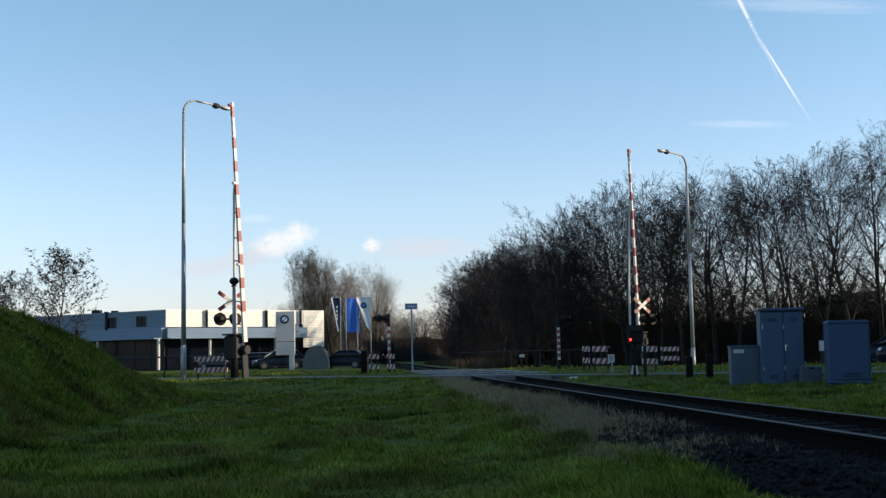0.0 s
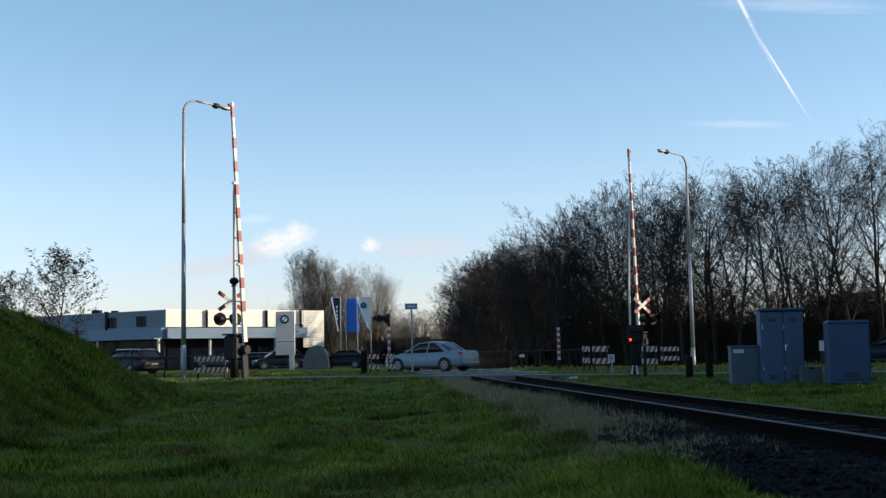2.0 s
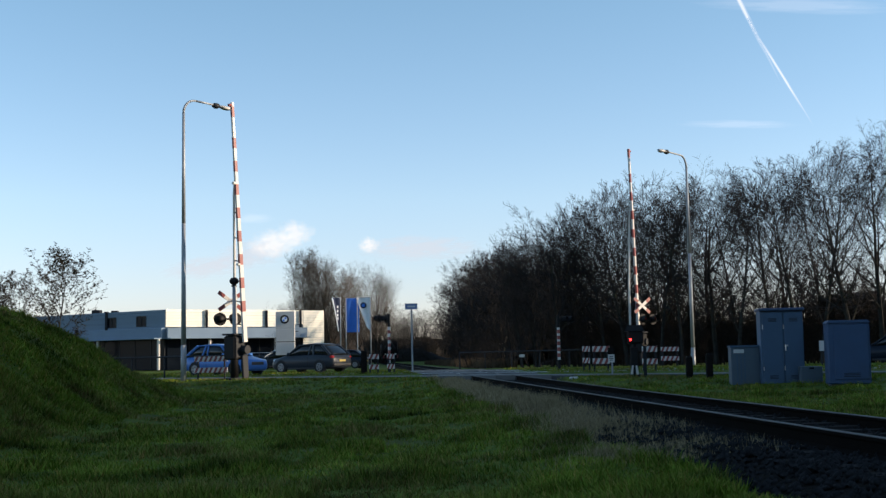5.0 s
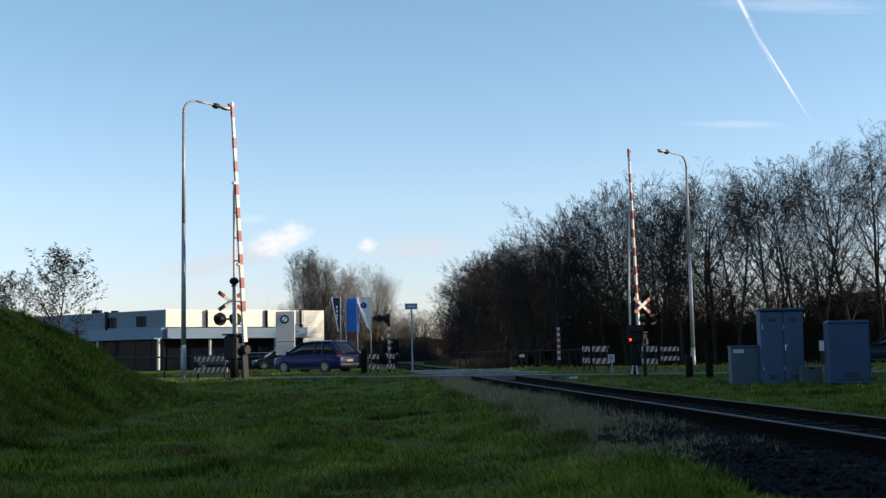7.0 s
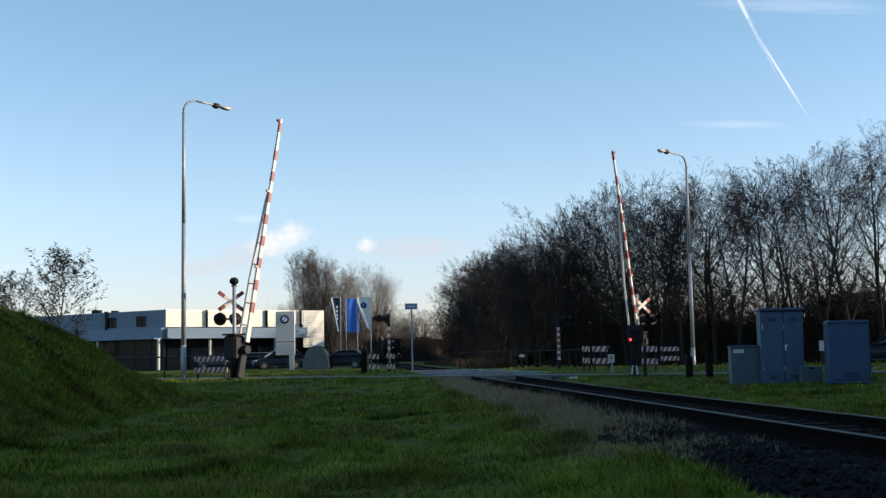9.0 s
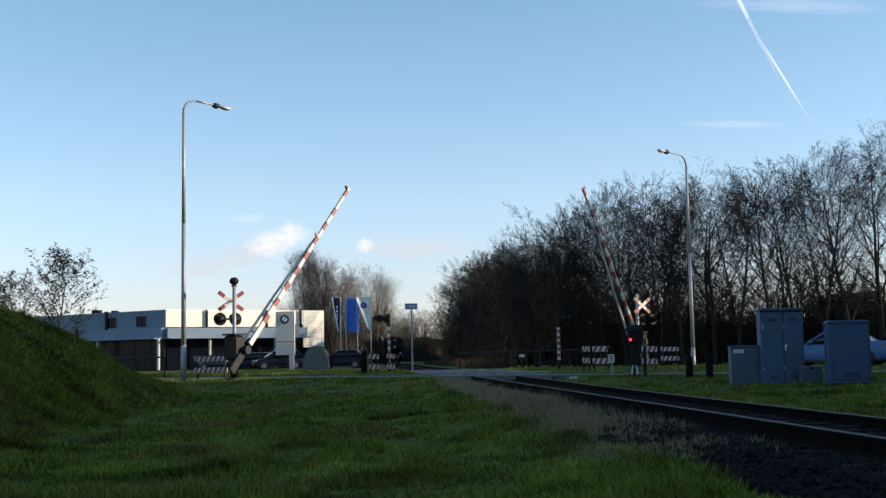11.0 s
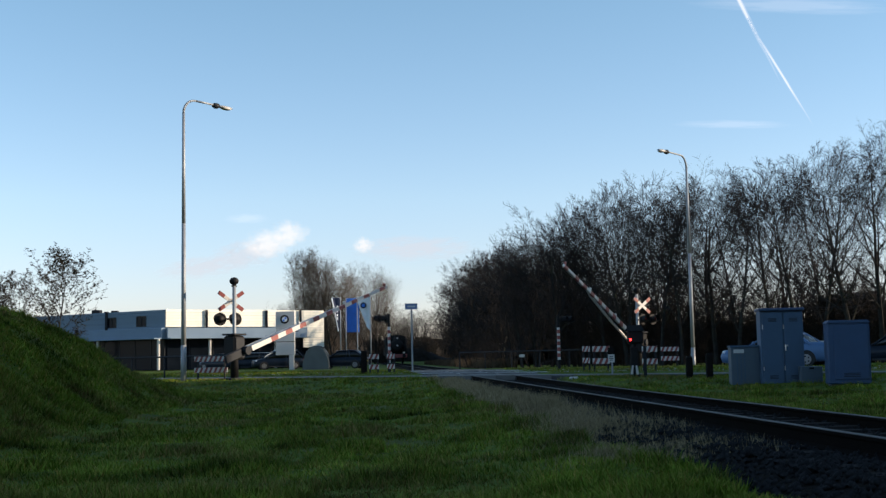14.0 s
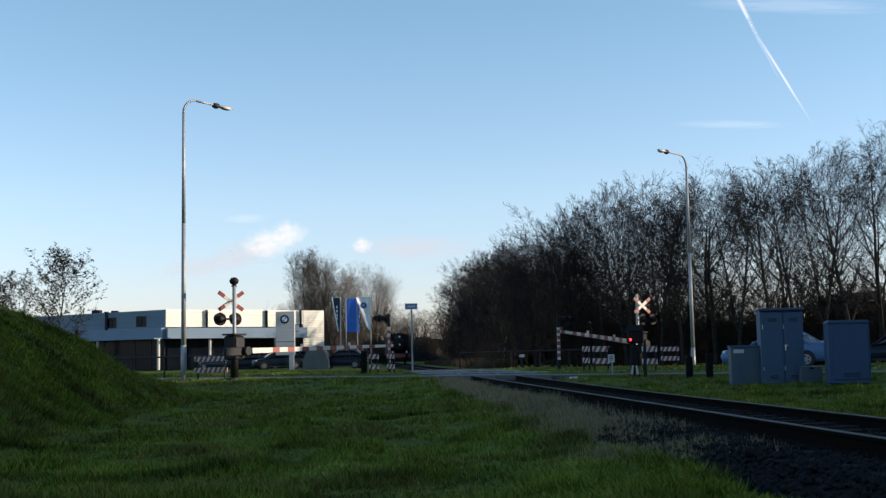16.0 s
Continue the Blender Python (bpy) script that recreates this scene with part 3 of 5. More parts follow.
def joined_wood(name, kinds, spots, mat, label):
    """One object of many bare bushes or far trees."""
    data = []
    for pair in kinds:
        vs, fs, n = [], [], 0
        for me in pair:
            v = np.array([q.co for q in me.vertices]) if len(me.vertices) else np.zeros((0, 3))
            f4 = [(p.vertices[0], p.vertices[1], p.vertices[2], p.vertices[3]) for p in me.polygons if len(p.vertices) == 4]
            vs.append(v)
            fs.append(np.array(f4, int).reshape(-1, 4) + n)
            n += len(v)
        data.append((np.concatenate(vs), np.concatenate(fs)))
    rng = random.Random(len(spots))

    def make(i):
        (x, y, z), s, wide = spots[i]
        v, f = data[rng.randrange(len(data))]
        a = rng.uniform(0, 6.28)
        c, t = math.cos(a), math.sin(a)
        return (v * np.array((s * wide, s * wide, s))) @ np.array([(c, t, 0), (-t, c, 0), (0, 0, 1)]) + np.array((x, y, z)), f
    cloud_of(name, len(spots), make, mat, label, "woodland")


def build_woods():
    rng = random.Random(9)
    bush = [tree_meshes(81, 4.2, 0.035, (7, 5, 5), 0.1, 3, 4), tree_meshes(83, 3.6, 0.035, (7, 5, 5), 0.08, 3, 4)]
    spots = []
    for i in range(60):
        spots.append((Vector((2.2 + abs(rng.gauss(0, 1.6)), 80 + 3.0 * i, -0.2)), rng.uniform(0.5, 1.2), 1.2))
    for i in range(90):
        spots.append((Vector((4.0 + rng.uniform(0, 10), 82 + 1.9 * i, -0.2)), rng.uniform(1.3, 2.4), 1.0))
    for i in range(130):
        spots.append((road_place(32 + abs(rng.gauss(0, 6)), 5 - 0.2 * i, -0.2), rng.uniform(0.5, 1.3), 1.2))
    for i in range(50):
        spots.append((line_place(-7 - abs(rng.gauss(0, 3)), 120 + 7 * i, -0.2), rng.uniform(0.5, 1.2), 1.1))
    for i in range(34):
        spots.append((line_place(rng.uniform(-12, 14), 296 + rng.uniform(-6, 8), -0.2), rng.uniform(0.9, 1.9), 1.3))
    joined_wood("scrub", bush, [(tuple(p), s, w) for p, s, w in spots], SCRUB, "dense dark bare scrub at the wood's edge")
    far = [tree_meshes(91, 12.0, 0.16, (14, 6, 6), 0.12, 3), tree_meshes(93, 13.0, 0.16, (16, 6, 6), 0.12, 3)]
    spots = []
    for i in range(120):                        # both sides of the line, far off
        spots.append((Vector((rng.uniform(-52, 4), 340 + 0.8 * i, -0.2)), rng.uniform(0.7, 1.15), 1.3))
    for i in range(80):                        # behind the wood, to close its lower half
        spots.append((road_place(46 + rng.uniform(0, 26), 8 - 1.5 * i, -0.2), rng.uniform(0.35, 0.6), 1.5))
    for i in range(70):                         # across the horizon
        a = radians(-42 + 84 * i / 69)
        r = rng.uniform(420, 640)
        spots.append((Vector((math.sin(a) * r, math.cos(a) * r, -0.3)), rng.uniform(0.7, 1.1), 1.7))
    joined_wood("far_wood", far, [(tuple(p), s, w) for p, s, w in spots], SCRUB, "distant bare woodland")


def wood_mass(path, height, mat, label, width=3.4, low_ends=True):
    """A long thick body of dense wood with an uneven outline."""
    g = Geo()
    cols = []
    for a, b in zip(path, path[1:]):
        steps = int((b - a).length / 1.4)
        cols += [(a.lerp(b, i / steps), (b - a).normalized()) for i in range(steps)]
    prof = [(-0.85, 0.0), (-1.0, 0.2), (-0.95, 0.45), (-0.75, 0.75), (-0.25, 1.0), (0.25, 1.0), (0.75, 0.75), (0.95, 0.45), (1.0, 0.2), (0.85, 0.0)]
    for i, (c, d) in enumerate(cols):
        out = Vector((d.y, -d.x, 0))
        ends = 0.25 + 0.75 * smooth(0, 7, min(i, len(cols) - 1 - i)) if low_ends else 1.0
        for u, t in prof:
            q = c + out * u * width
            z = t * height * ends
            w = noise.noise(Vector((q.x * 0.2, q.y * 0.2, z * 0.2)))
            v = noise.noise(Vector((q.x * 0.8, q.y * 0.8, z * 0.8)))
            g.v.append((q.x + out.x * (w * 2 + v * 0.7), q.y + out.y * (w * 2 + v * 0.7), z * (1 + 0.14 * w + 0.07 * v) - 0.4))
    n = len(prof)
    g.f = [(j * n + i, j * n + i + 1, (j + 1) * n + i + 1, (j + 1) * n + i) for j in range(len(cols) - 1) for i in range(n - 1)]
    tagged(part("tree_belt", g, mat), label, "woodland", kind="structure")


def build_belt():
    """Unseen woods added to block sun and sky; solid dark fills behind the seen trees."""
    # out of view, added to keep sun and sky light off the grass
    wood_mass([Vector((37.5, 25, 0)), Vector((36, 0, 0)), Vector((33, -14, 0))], 17.0, SCRUB, "added unseen sun block shaped as a tall wood", 3.4, False)
    wood_mass([Vector((33, -14, 0)), Vector((30, -22, 0)), Vector((8, -32, 0)), Vector((-18, -30, 0)), Vector((-34, -12, 0)), Vector((-40, 14, 0))], 8.0, SCRUB, "added unseen wood that blocks sky light behind the camera")
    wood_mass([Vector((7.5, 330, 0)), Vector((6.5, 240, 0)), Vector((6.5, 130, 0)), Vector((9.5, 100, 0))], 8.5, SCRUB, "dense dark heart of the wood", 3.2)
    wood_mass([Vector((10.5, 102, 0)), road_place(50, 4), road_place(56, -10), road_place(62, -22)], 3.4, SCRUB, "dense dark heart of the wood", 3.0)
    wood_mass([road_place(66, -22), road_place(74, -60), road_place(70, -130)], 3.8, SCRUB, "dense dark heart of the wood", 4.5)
    # two more unseen bodies, their heights set by the shade they cast
    wood_mass([road_place(27.5, -26), road_place(22.5, -43)], 14.0, SCRUB, "added unseen sun block along the road", 3.4, False)
    wood_mass([road_place(22.5, -43), road_place(22, -60), road_place(25, -110)], 29.0, SCRUB, "added unseen tall sun block farther along the road", 3.4, False)
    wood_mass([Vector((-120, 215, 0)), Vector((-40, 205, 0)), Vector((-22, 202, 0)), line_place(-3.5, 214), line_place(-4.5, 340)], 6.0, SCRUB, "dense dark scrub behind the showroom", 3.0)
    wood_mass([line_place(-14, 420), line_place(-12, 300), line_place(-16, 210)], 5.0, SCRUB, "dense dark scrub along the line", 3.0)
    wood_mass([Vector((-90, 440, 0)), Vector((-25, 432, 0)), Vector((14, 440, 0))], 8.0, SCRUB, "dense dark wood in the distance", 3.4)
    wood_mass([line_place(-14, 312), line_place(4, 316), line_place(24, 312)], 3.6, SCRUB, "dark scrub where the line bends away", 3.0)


build_belt()
build_trees()
build_woods()


def reed_place():
    y = 78.0 + 70 * random.random() ** 1.4
    return random.uniform(line_place(7.2, y).x, 4.6), y, max(0.3, 0.8 + 0.8 * noise.noise(Vector((y * 0.3, 4, 2))))


cloud_of("dead_reeds", 4500, blade_maker(reed_place, 0.25, 0.75, 0.5, 0.006), DEAD_REED, "brown dead grass between the line and the wood", "grass")


def back_house():
    """A low house that shows behind the trunks."""
    ob = thing("house", pose(35.2, 105, -0.1, 0, 0, 12), "low dark house with a tiled gable roof behind the trees", "house")
    part("wall", Geo().prism([(-2.6, 0), (2.6, 0), (2.6, 2.7), (0, 5.3), (-2.6, 2.7)], -3.5, 3.5), BRICK, ob, "dull brown brick wall")
    for sgn in (-1, 1):
        part("roof", Geo().prism([(sgn * 3.0, 2.4), (sgn * 3.0, 2.6), (0, 5.65), (0, 5.4)], -3.8, 3.8), ROOF_TILE, ob, "dark tiled roof slope")
    for x in (-1.2, 1.2):
        win = part("window", Geo().box((x, -3.52, 1.5), (0.9, 0.06, 1.1)), GLASS_DARK, ob)
        part("frame", Geo().box((x, -3.56, 2.08), (1.0, 0.06, 0.08)).box((x, -3.56, 0.92), (1.0, 0.06, 0.08)), WHITE, win)
    part("chimney", Geo().box((0.5, 1.5, 5.5), (0.5, 0.5, 0.9), ch=0.02), BRICK, ob)


back_house()


# ---- crossing barriers ----
NEAR_PIVOT, NEAR_DIR = Vector((-7.82, 47.9, 1.07)), ACROSS.copy()
FAR_PIVOT, FAR_DIR = Vector((9.65, 60.5, 1.21)), Vector((-0.49, -0.872, 0)).normalized()


def barrier(m, label, length, hand=1):
    """A barrier machine with mast, cross and lamps. Local +x lies over the road, the mast at the origin, lamps face -y."""
    ob = thing("crossing_barrier", m, label, "level crossing", "barriers of the crossing")
    part("base_plate", Geo().box((0, 0, -0.03), (0.5, 0.5, 0.12), ch=0.02), DARK_STEEL, ob)
    part("mast", Geo().cyl((0, 0, 0), (0, 0, 3.65), 0.075, 0.07, 12), GALV, ob, flat=False)
    part("mast_foot", Geo().cyl((0, 0, 0), (0, 0, 1.75), 0.16, 0.15, 12), BLACK, ob, "black lower mast", flat=False)
    mach = part("machine_case", Geo().box((0.1, 0.1, 1.2), (0.62, 0.6, 0.95), ch=0.06), BLACK, ob, "black barrier machine case")
    part("case_lid", Geo().box((0.1, 0.1, 1.72), (0.7, 0.68, 0.07), ch=0.02), DARK_STEEL, mach)
    part("case_door", Geo().box((0.1, -0.215, 1.2), (0.48, 0.03, 0.78), ch=0.01), DARK_STEEL, mach)
    bell = part("bell", Geo().ball((0, 0, 3.82), 0.19, 12, 7, (1, 1, 0.8)).cyl((0, 0, 3.6), (0, 0, 3.75), 0.06, 0.12, 10), BLACK, ob, "black warning bell", flat=False)
    part("bell_bracket", Geo().cyl((-0.14, 0, 3.62), (0.14, 0, 3.62), 0.03, None, 6), BLACK, bell)
    # cross and lamps, turned towards the traffic
    head = Matrix.Rotation(radians(-27), 4, "Z")
    cross = part("cross_arm", Geo().cyl((0, 0, 3.05), (0, 0.34, 3.05), 0.04, None, 8), GALV, ob, m=head)
    for sgn in (-1, 1):
        at_board = Matrix.Translation((0, 0.36 + 0.03 * (sgn > 0), 3.05)) @ Matrix.Rotation(radians(35 * sgn), 4, "Y")
        board = part("cross_board", Geo().box((0, 0, 0), (1.25, 0.025, 0.15), ch=0.008), WHITE, cross, m=at_board)
        for e in (-1, 1):
            part("red_end", Geo().box((e * 0.47, 0, 0), (0.30, 0.034, 0.154)), RED, cross, "red end of the cross board", m=at_board)
    # twin lamps on a cross bar
    bar = part("lamp_bar", Geo().cyl((0, 0, 2.35), (0, 0.700, 2.35), 0.04, None, 8).cyl((-0.36, 0.700, 2.35), (0.36, 0.700, 2.35), 0.035, None, 8), BLACK, ob, m=head)
    for x in (-0.32, 0.32):
        hood = Geo().cyl((x, 0.640, 2.35), (x, 0.860, 2.35), 0.15, 0.16, 14)
        hood.cyl((x, 0.860, 2.37), (x, 1.060, 2.41), 0.165, 0.17, 14, False)
        part("lamp_housing", hood, BLACK, bar, flat=False)
        part("backboard", Geo().cyl((x, 0.740, 2.35), (x, 0.760, 2.35), 0.26, None, 20), BLACK, bar)
        part("lens", Geo().cyl((x, 0.862, 2.35), (x, 0.870, 2.35), 0.12, None, 12), LENS_DARK, bar)
    # boom, along +x of its own space, and its stiffener
    boom = part("boom", Geo().add([(x, y, z) for x, h in ((0.35, 0.105), (length, 0.058)) for y, z in ((-0.045, -h), (0.045, -h), (0.045, h), (-0.045, h))], [(0, 1, 2, 3), (7, 6, 5, 4), (0, 4, 5, 1), (1, 5, 6, 2), (2, 6, 7, 3), (3, 7, 4, 0)]), WHITE, ob, "white boom with red bands")
    for x0 in [1.54 + 0.92 * i for i in range(8)] + [9.22]:
        x1 = x0 + 0.42
        h0, h1 = (0.1075 - 0.0048 * (x - 0.35) for x in (x0, x1))
        part("red_band", Geo().add([(x, y, z) for x, h in ((x0, h0), (x1, h1)) for y, z in ((-0.048, -h), (0.048, -h), (0.048, h), (-0.048, h))], [(0, 1, 2, 3), (7, 6, 5, 4), (0, 4, 5, 1), (1, 5, 6, 2), (2, 6, 7, 3), (3, 7, 4, 0)]), RED, boom)
    stay = Geo().tube([(0.1, 0.46 * hand, 0), (3.0, 0.37 * hand, 0), (6.2, 0.16 * hand, 0), (6.9, 0.05 * hand, 0)], (0.06, 0.055, 0.05, 0.03), 8)
    part("stiffener", stay, WHITE, boom, "white stiffening tube")
    for x, w in ((0.5, 0.44), (1.0, 0.43), (1.9, 0.40), (2.7, 0.37), (3.5, 0.33), (4.4, 0.27), (5.4, 0.21)):
        part("strut", Geo().cyl((x, 0, 0), (x + 0.08, w * hand, 0), 0.022, None, 6), DARK_STEEL, boom)
    for x in (3.4, 6.6, length - 0.12):
        lamp = part("boom_lamp", Geo().cyl((x, 0, 0.05), (x, 0, 0.2), 0.055, 0.06, 8), WHITE if x < length - 1 else RED, boom, "small warning lamp")
    part("counterweight", Geo().box((-0.62, 0.1, -0.02), (0.95, 0.12, 0.34), ch=0.03).box((-0.3, 0.12, 0), (1.1, 0.08, 0.18), ch=0.02), DARK_STEEL, boom, "dark steel counterweight")
    part("hub", Geo().cyl((0.05, -0.12, 0), (0.05, 0.4, 0), 0.17, None, 12), DARK_STEEL, boom)
    return ob, boom


def turned(d):
    return Matrix.Rotation(math.atan2(d.y, d.x), 4, "Z")


near_barrier, near_boom = barrier(Matrix.Translation((-8.26, 47.9, 0.0)) @ turned(NEAR_DIR), "black crossing barrier with cross and red-white boom beside cycle path", 9.8)
far_barrier, far_boom = barrier(Matrix.Translation((9.6, 60.6, 0.0)) @ turned(FAR_DIR), "crossing barrier with grey mast, cross and red-white boom beyond the road", 9.65, -1)


def side_signal(p, turn, height, label):
    """A banded post with a pair of lamps."""
    ob = thing("warning_post", pose(p[0], p[1], -0.03, 0, 0, turn), label, "crossing signal", "banded posts")
    part("foot", Geo().cyl((0, 0, 0), (0, 0, 0.5), 0.07, 0.065, 10), BLACK, ob, "black foot")
    part("post", Geo().cyl((0, 0, 0.5), (0, 0, height * 0.78), 0.062, None, 10), WHITE, ob)
    part("post_top", Geo().cyl((0, 0, height * 0.78), (0, 0, height), 0.06, None, 10), BLACK, ob, "black post top")
    for i in range(5):
        z = 0.62 + i * (height * 0.78 - 0.62) / 5
        part("red_band", Geo().cyl((0, 0, z), (0, 0, z + 0.16), 0.066, None, 10), RED, ob)
    h = height - 0.22
    bar = part("lamp_bar", Geo().cyl((0, 0, h), (0, 0.3, h), 0.03, None, 6).cyl((-0.3, 0.3, h), (0.3, 0.3, h), 0.03, None, 6), BLACK, ob)
    for x in (-0.26, 0.26):
        g = Geo().cyl((x, 0.26, h), (x, 0.42, h), 0.12, 0.125, 12).cyl((x, 0.42, h + 0.01), (x, 0.58, h + 0.04), 0.13, 0.135, 12, False)
        part("lamp_housing", g, BLACK, bar)
        part("backboard", Geo().cyl((x, 0.33, h), (x, 0.345, h), 0.2, None, 16), BLACK, bar)
        part("lens", Geo().cyl((x, 0.422, h), (x, 0.428, h), 0.1, None, 12), LENS_DARK, bar)
    return ob


face_down = math.degrees(math.atan2(NEAR_DIR.y, NEAR_DIR.x))
side_signal((-2.56, 56.2), face_down, 2.75, "red and white banded post with black crossing lamps")
side_signal((4.85, 52.0), face_down + 180, 2.4, "red and white banded post with grey crossing lamps")


def relay_signal():
    """Dark cabinet post with one red lamp."""
    ob = thing("signal_post", pose(5.88, 38.0, -0.2, 0, 0, -8), "dark signal post with one lit red lamp", "railway signal")
    part("post", Geo().cyl((0, 0, 0), (0, 0, 1.35), 0.07, None, 10), BLACK, ob)
    part("signal_case", Geo().box((0.05, 0, 1.38), (0.5, 0.3, 0.42), ch=0.05), BLACK, ob)
    part("sunshade", Geo().prism([(-0.28, 1.56), (-0.16, 1.75), (0.22, 1.75), (0.34, 1.56)], -0.2, 0.2), DARK_STEEL, ob, "dark blue-grey cover")
    part("red_lamp", Geo().cyl((-0.1, -0.16, 1.3), (-0.1, -0.2, 1.3), 0.036, None, 12), RED_LIGHT, ob, "lit red lamp")
    part("case", Geo().box((0.0, 0, 0.7), (0.24, 0.26, 0.75), ch=0.03), BLACK, ob)
    part("white_mark", Geo().prism([(-0.13, 0.22), (-0.08, 0.5), (-0.03, 0.5), (-0.05, 0.22)], -0.16, -0.14).prism([(0.05, 0.22), (0.03, 0.5), (0.08, 0.5), (0.13, 0.22)], -0.16, -0.14), WHITE, ob, "white painted mark")
    part("foot_case", Geo().box((0.0, 0, 0.15), (0.34, 0.3, 0.22), ch=0.03), BLACK, ob)
    part("arm", Geo().box((0.33, 0, 0.55), (0.1, 0.12, 1.1), ch=0.02), DARK_STEEL, ob)


relay_signal()


# ---- striped boards on low posts ----
def striped_board(p, w, turn, label="low red and white striped fence board", posts=True):
    ob = thing("striped_fence", pose(p[0], p[1], p[2], 0, 0, turn), label, "barrier board", "striped boards")
    for z in (0.72, 0.28):
        board = part("board", Geo().box((0, 0, z), (w, 0.04, 0.2), ch=0.006), WHITE, ob)
        n = max(2, round(w / 0.2))
        for i in range(n):
            x0 = -w / 2 + w * i / n
            a = w / n * 0.5
            part("red_stripe", Geo().prism([(x0, z - 0.1), (x0 + a, z - 0.1), (min(x0 + a + 0.09, w / 2), z + 0.1), (min(x0 + 0.09, w / 2), z + 0.1)], -0.026, -0.021), RED, board)
    for x in (-w * 0.4, w * 0.4):
        part("post", Geo().cyl((x, 0.05, -0.15), (x, 0.05, 0.85), 0.035, None, 8), DARK_STEEL, ob)
    return ob


for px, py, pz, w, a in ((5.72, 44.8, 0.14, 0.62, -6), (7.3, 43.6, 0.10, 0.55, 4), (10.6, 57.6, 0.14, 0.84, -3), (5.38, 46.6, 0.16, 0.28, -20), (-9.35, 48.8, 0.06, 1.35, -4), (-3.05, 52.4, 0.04, 0.42, 8), (-2.35, 52.9, 0.04, 0.36, -30)):
    striped_board((px, py, pz), w, a)


def small_sign():
    ob = thing("track_sign", pose(5.72, 41.9, -0.1), "small white notice and brown box on a thin post", "sign")
    part("post", Geo().cyl((0, 0, 0), (0, 0, 0.9), 0.03, None, 8), GALV, ob)
    part("notice", Geo().box((-0.03, -0.04, 0.62), (0.22, 0.02, 0.27), ch=0.004), WHITE, ob, "white notice plate")
    for z, w in ((0.68, 0.12), (0.62, 0.14), (0.56, 0.1)):
        part("text_bar", Geo().box((-0.03, -0.053, z), (w, 0.004, 0.025)), DARK_STEEL, ob)
    part("box", Geo().box((-0.03, 0, 0.88), (0.22, 0.12, 0.24), ch=0.02), SLEEPER, ob, "weathered brown box")


small_sign()


def rail_fence(name, pts, z, posts, mat, label):
    ob = thing(name, Matrix.Identity(4), label, "fence")
    a, b = Vector(pts[0]), Vector(pts[1])
    part("rail", Geo().cyl((a.x, a.y, z), (b.x, b.y, z), 0.035, None, 8), mat, ob)
    for i in range(posts):
        p = a.lerp(b, i / (posts - 1))
        part("post", Geo().cyl((p.x, p.y, -0.2), (p.x, p.y, z), 0.04, None, 8), mat, ob)


rail_fence("rail_fence", ((0.9, 75.0), (8.4, 66.0)), 0.95, 6, DARK_STEEL, "thin dark tube rail beside the road")
rail_fence("rail_fence", ((-17.5, 57.0), (-9.0, 52.0)), 0.92, 6, DARK_STEEL, "thin dark tube rail beside the road")


# ---- street lamps ----
def street_lamp(m, label, reach):
    ob = thing("street_lamp", m, label, "street lamp", "street lamps")
    part("base", Geo().cyl((0, 0, -0.2), (0, 0, 1.2), 0.115, 0.11, 14), GALV, ob, flat=False)
    part("pole", Geo().tube([(0, 0, 1.2), (0, 0, 6.0), (0, 0, 10.45)], (0.10, 0.08, 0.055), 14), GALV, ob, flat=False)
    pts = [(0.62 * (1 - math.cos(radians(a))), 0, 10.45 + 0.58 * math.sin(radians(a))) for a in range(0, 91, 10)] + [(reach - 0.5, 0, 11.02)]
    part("arm", Geo().tube(pts, [0.055 - 0.0015 * i for i in range(len(pts))], 10), GALV, ob, flat=False)
    lamp = part("lamp_head", Geo().ball((reach, 0, 11.0), 0.45, 12, 7, (1.0, 0.32, 0.15)), GALV, ob, "grey lamp head", flat=False)
    part("collar", Geo().ball((reach - 0.48, 0, 11.0), 0.2, 10, 6, (1.0, 0.7, 0.6)), DARK_STEEL, lamp, "dark lamp collar", flat=False)
    part("glass_bowl", Geo().ball((reach + 0.08, 0, 10.96), 0.27, 12, 6, (1.0, 0.6, 0.22)), WHITE, lamp, "pale lamp bowl", flat=False)
    part("door", Geo().box((0, -0.112, 0.7), (0.1, 0.02, 0.4), ch=0.006), GALV, ob)
    return ob


street_lamp(Matrix.Translation((-10.25, 47.9, 0.14)) @ turned(Vector((0.6, 0.8, 0))), "tall galvanised street lamp with curved arm beside the barrier", 2.2)
street_lamp(Matrix.Translation((12.63, 62.2, -0.27)) @ turned(Vector((-0.6, -0.8, 0))), "tall galvanised street lamp with curved arm at the wood's edge", 2.7)


# ---- bollards, road sign ----
for x, y, h in ((7.3, 36.6, 0.83), (7.75, 35.9, 0.9)):
    ob = thing("bollard", pose(x, y, -0.3), "dark square wooden bollard in the grass", "bollard", "bollards")
    part("post", Geo().box((0, 0, h / 2), (0.19, 0.19, h), ch=0.02), SLEEPER, ob)
    part("cap", Geo().box((0, 0, h + 0.01), (0.16, 0.16, 0.03), ch=0.01), BLACK, ob)
ob = thing("bollard", pose(-3.42, 51.6, -0.1), "weathered grey wooden post on the verge", "bollard", "bollards")
part("post", Geo().box((0, 0, 0.52), (0.26, 0.26, 1.15), ch=0.03), SLEEPER, ob)
part("cap", Geo().box((0, 0, 1.1), (0.22, 0.22, 0.04), ch=0.01), BLACK, ob)


